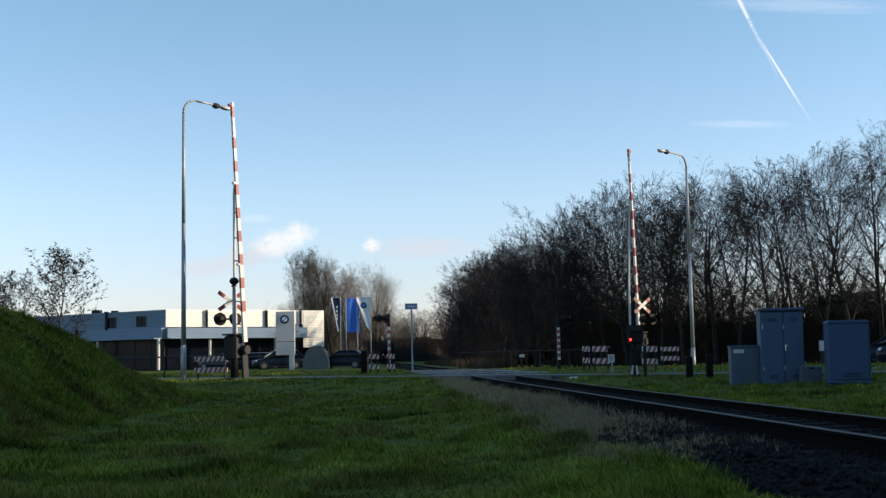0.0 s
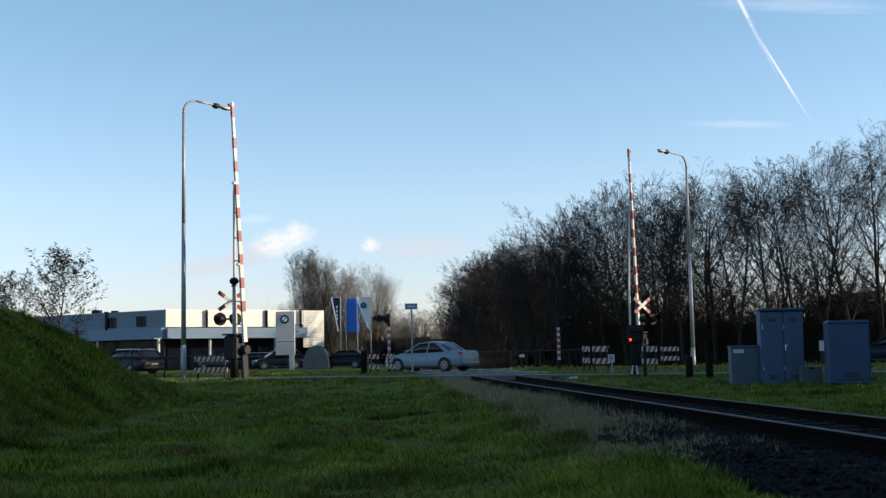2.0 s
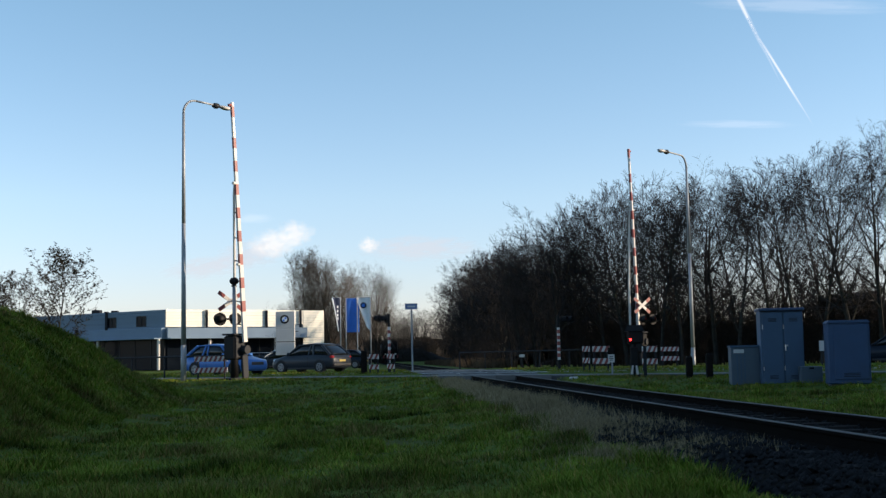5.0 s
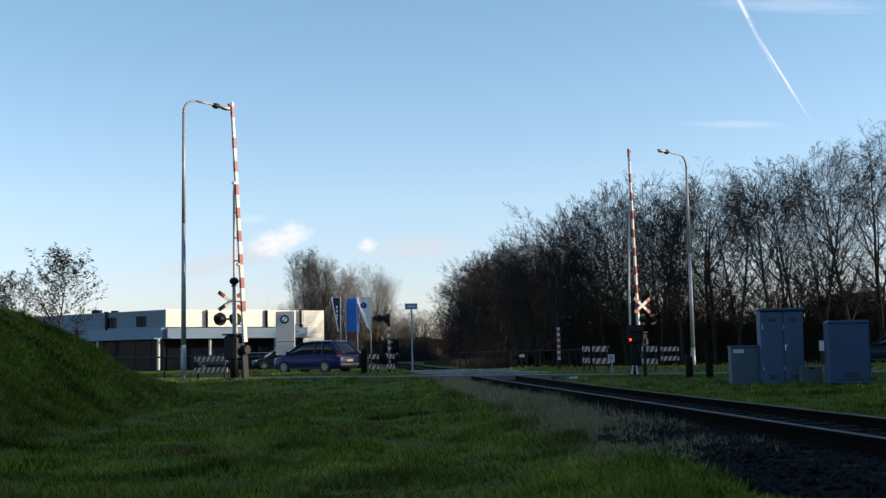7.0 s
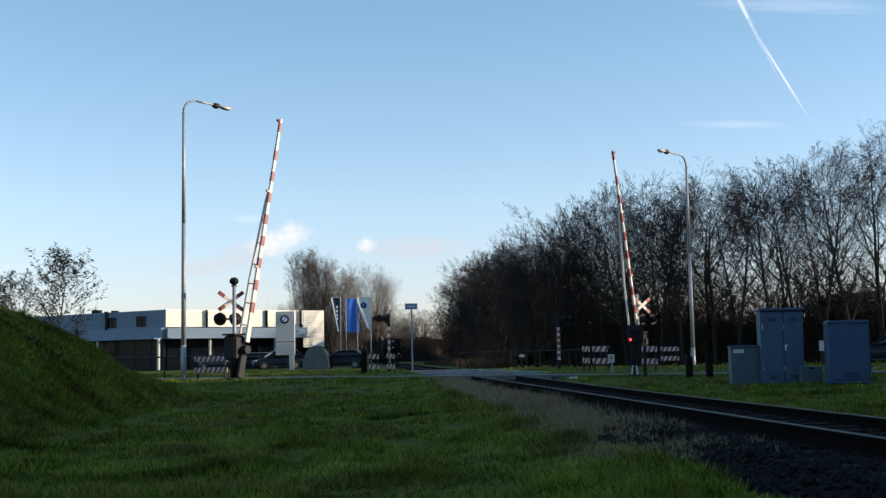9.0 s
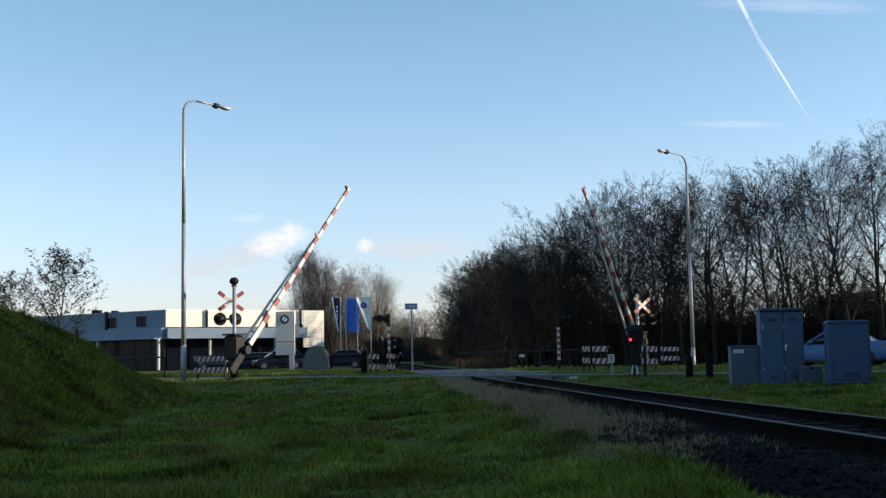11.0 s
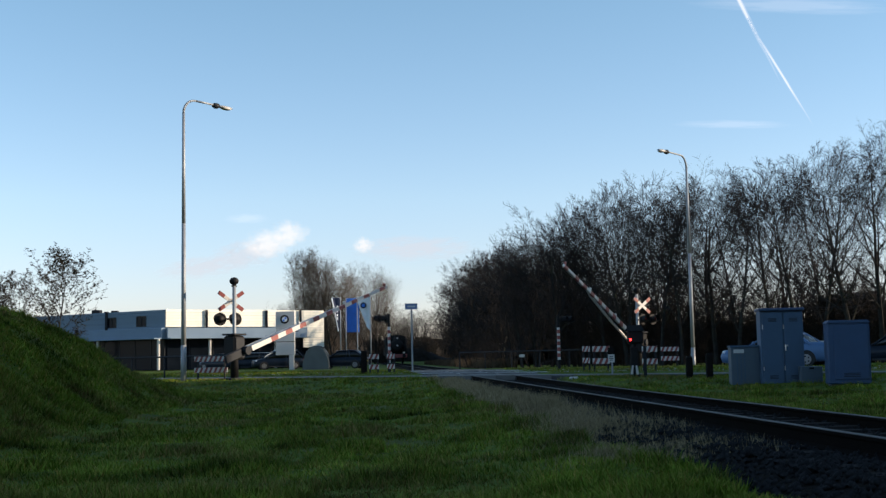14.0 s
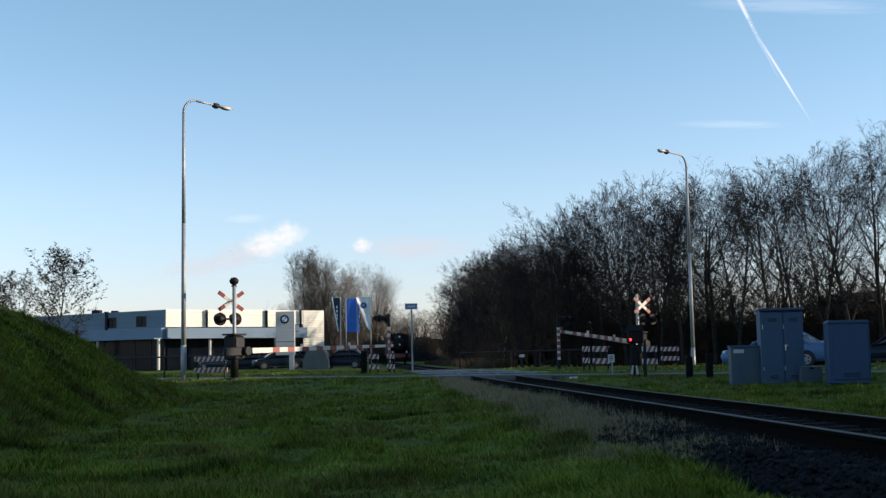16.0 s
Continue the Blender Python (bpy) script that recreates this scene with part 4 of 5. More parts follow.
def town_sign():
    ob = thing("road_sign", pose(-1.5, 56.0, -0.05, 0, 0, 4), "small blue and white sign plate on a grey pole", "road sign")
    part("pole", Geo().cyl((0, 0, 0), (0, 0, 3.2), 0.04, None, 10), GALV, ob)
    plate = part("plate", Geo().box((-0.02, -0.06, 3.08), (0.58, 0.03, 0.28), ch=0.006), SIGN_BLUE, ob, "blue plate with white rim")
    for z in (2.955, 3.205):
        part("rim", Geo().box((-0.02, -0.08, z), (0.58, 0.012, 0.03)), WHITE, plate)
    for x in (-0.295, 0.255):
        part("rim", Geo().box((x, -0.08, 3.08), (0.03, 0.012, 0.22)), WHITE, plate)
    part("text_bar", Geo().box((-0.02, -0.08, 3.08), (0.36, 0.01, 0.08)), WHITE, plate)


town_sign()
ob = thing("delineator", pose(4.4, 70.0, -0.1), "small white marker plate on a short post", "marker")
part("post", Geo().cyl((0, 0, 0), (0, 0, 0.75), 0.03, None, 8), DARK_STEEL, ob)
part("plate", Geo().box((0, -0.04, 0.78), (0.3, 0.02, 0.16), ch=0.004), WHITE, ob)
ob = thing("delineator", pose(15.6, 50.6, -0.1), "small white marker plate on a short post", "marker")
part("post", Geo().cyl((0, 0, 0), (0, 0, 0.8), 0.03, None, 8), DARK_STEEL, ob)
part("plate", Geo().box((0, -0.04, 0.95), (0.22, 0.02, 0.42), ch=0.004), WHITE, ob)
ob = thing("white_stone", pose(4.05, 38.6, -0.12, 0, 0, 10), "flat white marker stone in the ballast", "stone")
part("block", Geo().box((0, 0, 0.05), (0.26, 0.2, 0.1), ch=0.03), WHITE, ob)


# ---- relay cabinets ----
def louvre(parent, x, y, z, w=0.22):
    for i in range(3):
        part("louvre", Geo().box((x, y, z - 0.035 * i), (w, 0.012, 0.014)), GAP, parent)


def cabinets():
    turn = -6
    ob = thing("relay_cabinet", pose(9.06, 33.0, -0.36, 0, 0, turn), "tall grey-green steel relay cabinet with two doors", "cabinet", "relay cabinets")
    part("plinth", Geo().box((0, 0, 0.04), (1.06, 0.62, 0.12)), BLACK, ob)
    body = part("body", Geo().box((0, 0, 1.1), (1.12, 0.66, 2.0), ch=0.015), CABINET, ob)
    part("roof", Geo().box((0, -0.02, 2.13), (1.2, 0.78, 0.07), ch=0.015), CABINET_BLUE, ob, "overhanging sheet roof")
    for x in (-0.245, 0.305):
        w = 0.53 if x < 0 else 0.5
        door = part("door", Geo().box((x, -0.345, 1.1), (w, 0.03, 1.9), ch=0.008), CABINET, ob)
        louvre(door, x, -0.364, 1.88)
        louvre(door, x, -0.364, 0.36)
        part("hinge", Geo().cyl((x - 0.26, -0.365, 0.5), (x - 0.26, -0.365, 0.62), 0.012, None, 6), STEEL, door)
        part("hinge", Geo().cyl((x - 0.26, -0.365, 1.6), (x - 0.26, -0.365, 1.72), 0.012, None, 6), STEEL, door)
    part("handle", Geo().box((0.08, -0.375, 1.1), (0.035, 0.03, 0.16), ch=0.008).box((0.10, -0.37, 1.16), (0.09, 0.02, 0.04), ch=0.006), STEEL, ob, "bright steel door handle")
    part("eaves_bar", Geo().box((0, -0.375, 2.085), (1.14, 0.02, 0.02)), GAP, ob)
    ob = thing("relay_cabinet", pose(8.16, 33.4, -0.36, 0, 0, turn), "low pale grey steel cabinet beside the tall one", "cabinet", "relay cabinets")
    part("body", Geo().box((0, 0, 0.58), (0.76, 0.6, 1.12), ch=0.015), CABINET_PALE, ob)
    part("roof", Geo().box((0, 0, 1.16), (0.8, 0.66, 0.05), ch=0.012), CABINET, ob)
    part("label_plate", Geo().box((-0.17, -0.305, 1.03), (0.28, 0.008, 0.1)), WHITE, ob, "faded white label plate")
    for x in (-0.22, -0.12, -0.02):
        part("rib", Geo().box((x, -0.304, 0.55), (0.02, 0.012, 0.8), ch=0.004), CABINET, ob)
    ob = thing("relay_cabinet", pose(9.66, 32.4, -0.36, 0, 0, turn), "small grey steel box on a low stand", "cabinet", "relay cabinets")
    part("stand", Geo().box((0, 0, 0.06), (0.4, 0.3, 0.14)), BLACK, ob)
    part("body", Geo().box((0, 0, 0.36), (0.56, 0.4, 0.48), ch=0.015), CABINET_PALE, ob)
    part("lock", Geo().box((0, -0.205, 0.55), (0.12, 0.02, 0.05), ch=0.006), BLACK, ob)
    ob = thing("relay_cabinet", pose(10.33, 31.4, -0.38, 0, 0, turn - 4), "blue-grey steel cabinet on a concrete foot", "cabinet", "relay cabinets")
    part("foot", Geo().box((0, 0, 0.05), (1.0, 0.55, 0.26), ch=0.02), CONCRETE, ob, "concrete foot")
    body = part("body", Geo().box((0, 0, 0.95), (1.04, 0.7, 1.56), ch=0.02), CABINET_BLUE, ob)
    part("roof", Geo().prism([(-0.54, 1.72), (-0.47, 1.79), (0.47, 1.79), (0.54, 1.72)], -0.39, 0.39), CABINET_BLUE, ob)
    part("front_panel", Geo().box((0.05, -0.362, 0.98), (0.84, 0.02, 1.38), ch=0.008), CABINET_BLUE, ob)
    for z in (0.36, 0.4, 0.44):
        part("louvre", Geo().box((0.05, -0.375, z), (0.4, 0.01, 0.014)), GAP, ob)


cabinets()


# ---- car dealer ----
def clad(parent, a, b, z0, z1, mat, rows, out=0.06, gaps=()):
    """Horizontal cladding planks between two plan points."""
    a, b = Vector((*a, 0)), Vector((*b, 0))
    d = (b - a).normalized()
    h = (z1 - z0) / rows
    length = (b - a).length
    n = Vector((d.y, -d.x, 0))
    for i in range(rows):
        z = z0 + h * (i + 0.5)
        spans = [(0, length)]
        for g0, g1, gz0, gz1 in gaps:
            if gz0 < z < gz1:
                spans = [(0, g0), (g1, length)]
                more = [s for g in gaps if g[2] < z < g[3] for s in (g[0], g[1])]
                cut = [0] + sorted(more) + [length]
                spans = [(cut[j], cut[j + 1]) for j in range(0, len(cut), 2)]
                break
        for s0, s1 in spans:
            c = a + d * ((s0 + s1) / 2) + n * out / 2
            part("plank", Geo().box((0, 0, 0), (s1 - s0, out, h * (0.94 if mat is CLADDING_SUNLIT else 0.87))), mat, parent, m=Matrix.Translation((c.x, c.y, z)) @ turned(d))


def dealer():
    ob = thing("car_showroom", Matrix.Identity(4), "low white car showroom with glazed ground floor and flat roof", "building")
    C, E, W = (-27.0, 118.0), (-12.6, 127.0), (-46.0, 131.0)
    # walls with depth
    for (a, b), z0, z1, nm in (((W, C), 0, 5.85, "wall"), ((C, E), 0, 5.8, "wall")):
        av, bv = Vector((*a, 0)), Vector((*b, 0))
        d = (bv - av).normalized()
        n = Vector((-d.y, d.x, 0))
        c = (av + bv) / 2 + n * 0.4
        part(nm, Geo().box((0, 0, 0), ((bv - av).length, 0.5, z1 - 3.0)), FASCIA_SHADED, ob, m=Matrix.Translation((c.x, c.y, (3.0 + z1) / 2)) @ turned(d))
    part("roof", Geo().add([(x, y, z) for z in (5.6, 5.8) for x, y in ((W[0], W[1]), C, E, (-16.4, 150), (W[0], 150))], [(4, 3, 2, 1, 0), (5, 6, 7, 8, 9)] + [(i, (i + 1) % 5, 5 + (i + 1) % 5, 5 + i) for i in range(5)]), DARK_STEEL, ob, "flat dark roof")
    part("back_wall", Geo().box((-31.2, 149.8, 2.7), (29.4, 0.4, 5.4)), FASCIA_SHADED, ob)
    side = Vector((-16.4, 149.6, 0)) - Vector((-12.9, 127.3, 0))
    part("side_wall", Geo().box((side.length / 2, 0.15, 0), (side.length, 0.3, 5.4)), CLADDING_SHADED, ob, m=Matrix.Translation((-12.9, 127.3, 2.7)) @ turned(side))
    # upper cladding: wing coloured as in shade, front coloured as in sun
    left = Vector((C[0] - W[0], C[1] - W[1], 0))
    length = left.length
    clad(ob, W, C, 4.0, 5.85, CLADDING_SHADED, 7, 0.08, ((length - 8.4, length - 7.0, 4.3, 5.25), (length - 4.0, length - 2.7, 4.3, 5.25)))
    clad(ob, C, (-17.1, 124.19), 4.15, 5.85, CLADDING_SUNLIT, 6, 0.08)
    clad(ob, (-14.6, 125.75), E, 2.0, 5.82, CLADDING_SUNLIT, 15, 0.1)
    clad(ob, (-17.1, 124.19), (-14.6, 125.75), 4.4, 5.82, CLADDING_SUNLIT, 5, 0.06)
    d = left.normalized()
    for s in (length - 7.7, length - 3.35):
        p = Vector((*W, 0)) + d * s
        win = part("window", Geo().box((0, -0.02, 0), (1.4, 0.06, 0.95)), GLASS_DARK, ob, "dark office window", m=Matrix.Translation((p.x, p.y, 4.78)) @ turned(d))
        for x in (-0.68, 0.0, 0.68):
            part("frame", Geo().box((x, -0.08, 0), (0.07, 0.06, 0.98)), DARK_STEEL, win)
        for z in (-0.48, 0.48):
            part("frame", Geo().box((0, -0.08, z), (1.44, 0.06, 0.06)), DARK_STEEL, win)
    # canopy fascia, glazing and columns
    for a, b, y0 in ((W, C, 0.5), (C, (-14.4, 125.875), 0.5)):
        av, bv = Vector((*a, 0)), Vector((*b, 0))
        dd = (bv - av).normalized()
        nn = Vector((dd.y, -dd.x, 0))
        mid = (av + bv) / 2
        ln = (bv - av).length
        c = mid + nn * 0.25
        part("fascia", Geo().box((0, 0, 0), (ln, 0.6, 1.0), ch=0.02), FASCIA_SHADED, ob, "fascia board with shade put in as blue-grey", m=Matrix.Translation((c.x, c.y, 3.55)) @ turned(dd))
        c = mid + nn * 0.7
        part("canopy", Geo().box((0, 0, 0), (ln, 1.5, 0.1), ch=0.01), CLADDING_SHADED, ob, "thin white canopy edge", m=Matrix.Translation((c.x, c.y, 3.04)) @ turned(dd))
        bays = max(3, round(ln / 2.4))
        for i in range(bays):
            p = av.lerp(bv, (i + 0.5) / bays) - nn * 0.3
            part("pane", Geo().box((0, 0, 0), (ln / bays - 0.08, 0.04, 3.0)), GLASS_DARK, ob, m=Matrix.Translation((p.x, p.y, 1.5)) @ turned(dd))
            q = av.lerp(bv, i / bays) - nn * 0.3
            part("mullion", Geo().box((0, 0, 0), (0.08, 0.12, 3.0)), DARK_STEEL, ob, m=Matrix.Translation((q.x, q.y, 1.5)) @ turned(dd))
        for s in ((0.62, 1.0) if a == W else (0.28, 0.75)):
            q = av.lerp(bv, s) + nn * 0.9
            part("column", Geo().cyl((q.x, q.y, 0), (q.x, q.y, 3.0), 0.14, None, 12), WHITE, ob, "white round column")
    for x, y in ((-34.0, 122.7), (-23.4, 120.1), (-18.0, 123.5), (-14.8, 125.5)):
        part("downpipe", Geo().box((x, y - 0.15, 4.35), (0.24, 0.18, 2.9 if x > -30 else 3.1)), DARK_STEEL, ob, "dark steel upright")
    for x, s in ((-36.5, 0.9), (-34.6, 0.7), (-35.5, 0.5)):
        part("roof_unit", Geo().box((x, 128.0, 5.9), (s, s, s), ch=0.05), DARK_STEEL, ob)


dealer()


def pylon():
    ob = thing("sign_pylon", pose(-13.05, 100.0, -0.1, 0, 0, 4), "silver sign pylon with a round dark emblem", "sign")
    for z in (1.75, 2.85, 4.1):
        part("panel", Geo().box((0, 0, z), (1.56, 0.34, 1.05 if z < 4 else 1.4), ch=0.03), PYLON, ob)
    part("foot", Geo().box((0.5, 0, 0.7), (0.4, 0.25, 1.4), ch=0.02), PYLON, ob)
    disc = part("emblem", Geo().cyl((-0.05, -0.18, 4.15), (-0.05, -0.22, 4.15), 0.36, None, 24), BLACK, ob, "round black emblem")
    part("emblem_core", Geo().cyl((-0.05, -0.225, 4.15), (-0.05, -0.23, 4.15), 0.22, None, 20), FLAG_WHITE, disc)
    part("emblem_quarter", Geo().box((0.03, -0.235, 4.24), (0.15, 0.008, 0.15)).box((-0.13, -0.235, 4.06), (0.15, 0.008, 0.15)), FLAG_BLUE, disc)
    part("crossbar", Geo().box((0.75, 0, 3.15), (0.6, 0.1, 0.06)), DARK_STEEL, ob)
    part("crossbar", Geo().box((0.5, 0, 2.0), (0.9, 0.1, 0.06)), DARK_STEEL, ob)


pylon()


def flag(x, y, cloth, label, width, narrow):
    ob = thing("flagpole", pose(x, y, -0.1), label, "flag", "flags of the dealer")
    part("pole", Geo().cyl((0, 0, 0), (0, 0, 6.15), 0.06, 0.045, 10), GALV, ob, flat=False)
    g = Geo()
    n, rows = 10, 14
    for j in range(rows + 1):
        for i in range(n + 1):
            u, v = i / n, j / rows
            w = width * (1 - narrow * v)
            g.v.append((w * u, -0.10 * math.sin(u * 7 + v * 3) * u, 6.08 - 2.95 * v * (1 if narrow < 0.1 else 1 - 0.15 * u)))
    g.f = [(j * (n + 1) + i, j * (n + 1) + i + 1, (j + 1) * (n + 1) + i + 1, (j + 1) * (n + 1) + i) for j in range(rows) for i in range(n)]
    cl = part("cloth", g, cloth, ob, flat=False)
    part("top_arm", Geo().cyl((0, 0, 6.1), (width, 0, 6.1), 0.02, None, 6), GALV, ob)
    return ob, cl


navy, navy_cloth = flag(-8.95, 105, FLAG_NAVY, "navy flag with a white edge on a silver pole", -0.75, 0.75)
part("white_edge", Geo().tube([(-0.75, -0.05, 6.05), (-0.45, -0.08, 4.6), (-0.2, -0.06, 3.2)], (0.05, 0.05, 0.05), 6), FLAG_WHITE, navy_cloth)
for z in (5.3, 4.95, 4.6, 4.3):
    part("text_bar", Geo().box((-0.28, -0.11, z), (0.12, 0.01, 0.22)), FLAG_WHITE, navy_cloth)
blue, blue_cloth = flag(-8.55, 106, FLAG_BLUE, "sky blue flag hanging from a silver pole", 1.15, 0.0)
white, white_cloth = flag(-6.35, 105, FLAG_WHITE, "white flag with a dark emblem on a silver pole", -1.25, 0.7)
part("emblem", Geo().cyl((-0.6, -0.10, 5.4), (-0.6, -0.13, 5.4), 0.26, None, 18), DARK_STEEL, white_cloth, "round dark emblem")
part("emblem_core", Geo().cyl((-0.6, -0.13, 5.4), (-0.6, -0.14, 5.4), 0.16, None, 16), FLAG_BLUE, white_cloth)
ob = thing("flagpole", pose(-7.5, 105, -0.1), "bare silver flagpole between the flags", "flagpole", "flags of the dealer")
part("pole", Geo().cyl((0, 0, 0), (0, 0, 6.15), 0.06, 0.045, 10), GALV, ob)
part("cap", Geo().ball((0, 0, 6.18), 0.07, 8, 5), GALV, ob)


def dome():
    ob = thing("round_shed", pose(-10.3, 98, -0.1), "grey rounded sheet-metal shed", "shed")
    n = 14
    prof = [(1.05 * math.cos(math.pi * i / n), 1.9 * math.sin(math.pi * i / n) ** 0.85) for i in range(n + 1)]
    part("shell", Geo().prism(prof, -0.9, 1.5), DOME, ob)
    for y in (-0.5, 0.3, 1.5):
        part("rib", Geo().prism([(a * 1.02, b * 1.02) for a, b in prof], y - 0.03, y + 0.03), DARK_STEEL, ob)


dome()


# ---- cars ----
STYLES = {
    # x along the car from nose (+) to tail (-), as parts of the length: belt height and roof line
    "hatch": dict(L=4.1, W=1.72, H=1.50, nose=0.72, belt=0.93, hood=0.26, cowl=0.235, roof0=0.06, roof1=-0.30, tail=-0.47, deck=0.93, wb=2.55),
    "wagon": dict(L=4.75, W=1.80, H=1.47, nose=0.70, belt=0.92, hood=0.25, cowl=0.21, roof0=0.05, roof1=-0.37, tail=-0.485, deck=0.93, wb=2.72),
    "sedan": dict(L=4.55, W=1.74, H=1.43, nose=0.70, belt=0.92, hood=0.26, cowl=0.215, roof0=0.05, roof1=-0.17, tail=-0.335, deck=0.98, wb=2.72),
    "mpv": dict(L=4.45, W=1.80, H=1.62, nose=0.80, belt=0.98, hood=0.30, cowl=0.29, roof0=0.08, roof1=-0.35, tail=-0.485, deck=0.98, wb=2.70),
}


def loft(rings, close=True):
    n = len(rings[0])
    g = Geo()
    for r in rings:
        g.v += [tuple(p) for p in r]
    for j in range(len(rings) - 1):
        g.f += [(j * n + i, j * n + (i + 1) % n, (j + 1) * n + (i + 1) % n, (j + 1) * n + i) for i in range(n)]
    if close:
        g.f += [tuple(range(n - 1, -1, -1)), tuple(range((len(rings) - 1) * n, len(rings) * n))]
    return g


def car(style, coat, label, m, brake=False, group="cars on the road"):
    """Nose along +x, standing on z 0."""
    s = STYLES[style]
    L, W, H = s["L"], s["W"], s["H"]
    ob = thing("car", m, label, "car", group)
    w = W / 2

    def ring(x, half, z0, z1):
        c = 0.08
        return [(x, -half + c, z0), (x, half - c, z0), (x, half, z0 + 0.14), (x, half * 1.0, (z0 + z1) / 2 + 0.04), (x, half - 0.035, z1 - 0.07), (x, half - 0.12, z1), (x, -half + 0.12, z1), (x, -half + 0.035, z1 - 0.07), (x, -half, (z0 + z1) / 2 + 0.04), (x, -half, z0 + 0.14)]

    rear_top = s["deck"]
    rings = [ring(L * 0.5, w * 0.72, 0.32, 0.60), ring(L * 0.485, w * 0.86, 0.24, s["nose"] - 0.03), ring(L * 0.44, w * 0.95, 0.20, s["nose"] + 0.03), ring(L * 0.35, w * 0.99, 0.20, s["nose"] + 0.10), ring(L * s["hood"], w, 0.20, s["belt"] - 0.02),
             ring(L * 0.1, w, 0.20, s["belt"]), ring(-L * 0.2, w, 0.20, s["belt"] + 0.02), ring(-L * 0.36, w * 0.99, 0.22, rear_top + 0.01), ring(-L * 0.455, w * 0.95, 0.26, rear_top), ring(-L * 0.488, w * 0.88, 0.30, rear_top - 0.06), ring(-L * 0.5, w * 0.8, 0.36, rear_top - 0.28)]
    part("body", loft(rings), coat, ob, flat=False)

    zb, zr = s["belt"] - 0.03, H - 0.05
    xs = (L * s["cowl"], L * s["roof0"], L * s["roof1"], L * s["tail"])
    lo, hi = w - 0.08, w - 0.24
    # glass house: a bowed screen, an arched roof line and a rounded back light
    sections = []
    for i in range(17):
        if i <= 5:
            u = i / 5
            x, h = xs[0] + (xs[1] - xs[0]) * u, u ** 0.82
        elif i <= 10:
            u = (i - 5) / 5
            x, h = xs[1] + (xs[2] - xs[1]) * u, 1 + 0.03 * math.sin(math.pi * u)
        else:
            u = (i - 10) / 6
            x, h = xs[2] + (xs[3] - xs[2]) * u, 1 - u ** 1.45
        z = zb + 0.01 + (zr - 0.03 - zb) * h
        half = lo + (hi - lo) * min(h, 1.0)
        bow = 0.10 * (1 - h) * (1 if i < 8 else -1)
        sections.append([(x, -lo, zb), (x, -half, max(zb + 0.005, z - 0.03)), (x + bow * 0.5, -half * 0.6, z), (x + bow * 0.5, half * 0.6, z), (x, half, max(zb + 0.005, z - 0.03)), (x, lo, zb)])
    part("glass_house", loft(sections), CAR_GLASS, ob, "dark car windows", flat=False)
    g = Geo()
    rr = []
    for x, drop, hw in ((xs[1] + 0.14, 0.035, hi + 0.02), (xs[1] - 0.1, 0.0, hi + 0.03), ((xs[1] + xs[2]) / 2, -0.045, hi + 0.03), (xs[2] + 0.1, -0.015, hi + 0.02), (xs[2] - 0.12, 0.035, hi)):
        rr.append([(x, -hw, zr - 0.05 - drop), (x, -hw + 0.03, zr - drop), (x, -hw * 0.5, zr + 0.03 - drop), (x, hw * 0.5, zr + 0.03 - drop), (x, hw - 0.03, zr - drop), (x, hw, zr - 0.05 - drop)])
    part("roof", loft(rr), coat, ob, flat=False)
    # pillars
    for sgn in (-1, 1):
        def at(x, f):
            return (x, sgn * (lo + (hi - lo) * f + 0.005), zb + (zr - 0.02 - zb) * f)
        part("front_pillar", Geo().cyl(at(xs[0], 0), at(xs[1], 1), 0.045, None, 6), coat, ob)
        mid = xs[1] - 0.42 * (xs[1] - xs[2]) - 0.1
        part("middle_pillar", Geo().cyl(at(mid, 0), at(mid - 0.05, 1), 0.04, None, 6), coat, ob)
        part("rear_pillar", Geo().cyl(at(xs[3] + 0.03, 0), at(xs[2], 1), 0.075, None, 6), coat, ob)
        if style != "sedan":
            q = xs[2] + 0.55
            part("quarter_pillar", Geo().cyl(at(q - 0.12, 0), at(q, 1), 0.05, None, 6), coat, ob)
        part("mirror", Geo().ball((xs[0] - 0.22, sgn * (w + 0.08), zb + 0.1), 0.1, 8, 5, (0.7, 1.1, 0.75)), coat, ob, flat=False)
        part("headlight", Geo().ball((L * 0.455, sgn * w * 0.72, s["nose"] - 0.06), 0.15, 8, 5, (0.85, 1.25, 0.62)), HEAD_GLASS, ob, "clear headlamp", flat=False)
        part("tail_light", Geo().box((-L * 0.468, sgn * (w * 0.80), rear_top - 0.13), (0.2, 0.22, 0.15), ch=0.04), BRAKE_RED if brake else TAIL_RED, ob, "red tail lamp")
        part("sill", Geo().box((0, sgn * (w - 0.03), 0.24), (s["wb"] - 0.75, 0.08, 0.1), ch=0.02), PLASTIC, ob)
        part("door_line", Geo().box((mid, sgn * (w + 0.001), 0.58), (0.014, 0.01, 0.5)), GAP, ob)
        part("door_handle", Geo().box((mid + 0.2, sgn * (w - 0.005), 0.76), (0.16, 0.03, 0.025), ch=0.006), coat, ob)
        part("door_handle", Geo().box((mid - 0.75, sgn * (w - 0.005), 0.77), (0.16, 0.03, 0.025), ch=0.006), coat, ob)
    part("rear_plate", Geo().box((-L * 0.5 - 0.0, 0, 0.62), (0.03, 0.5, 0.11), ch=0.004), PLATE, ob, "blank yellow number plate")
    part("rear_bumper", Geo().box((-L * 0.492, 0, 0.42), (0.12, W * 0.84, 0.16), ch=0.04), PLASTIC if style != "sedan" else coat, ob)
    part("grille", Geo().box((L * 0.492, 0, 0.55), (0.08, W * 0.5, 0.16), ch=0.02), PLASTIC, ob)
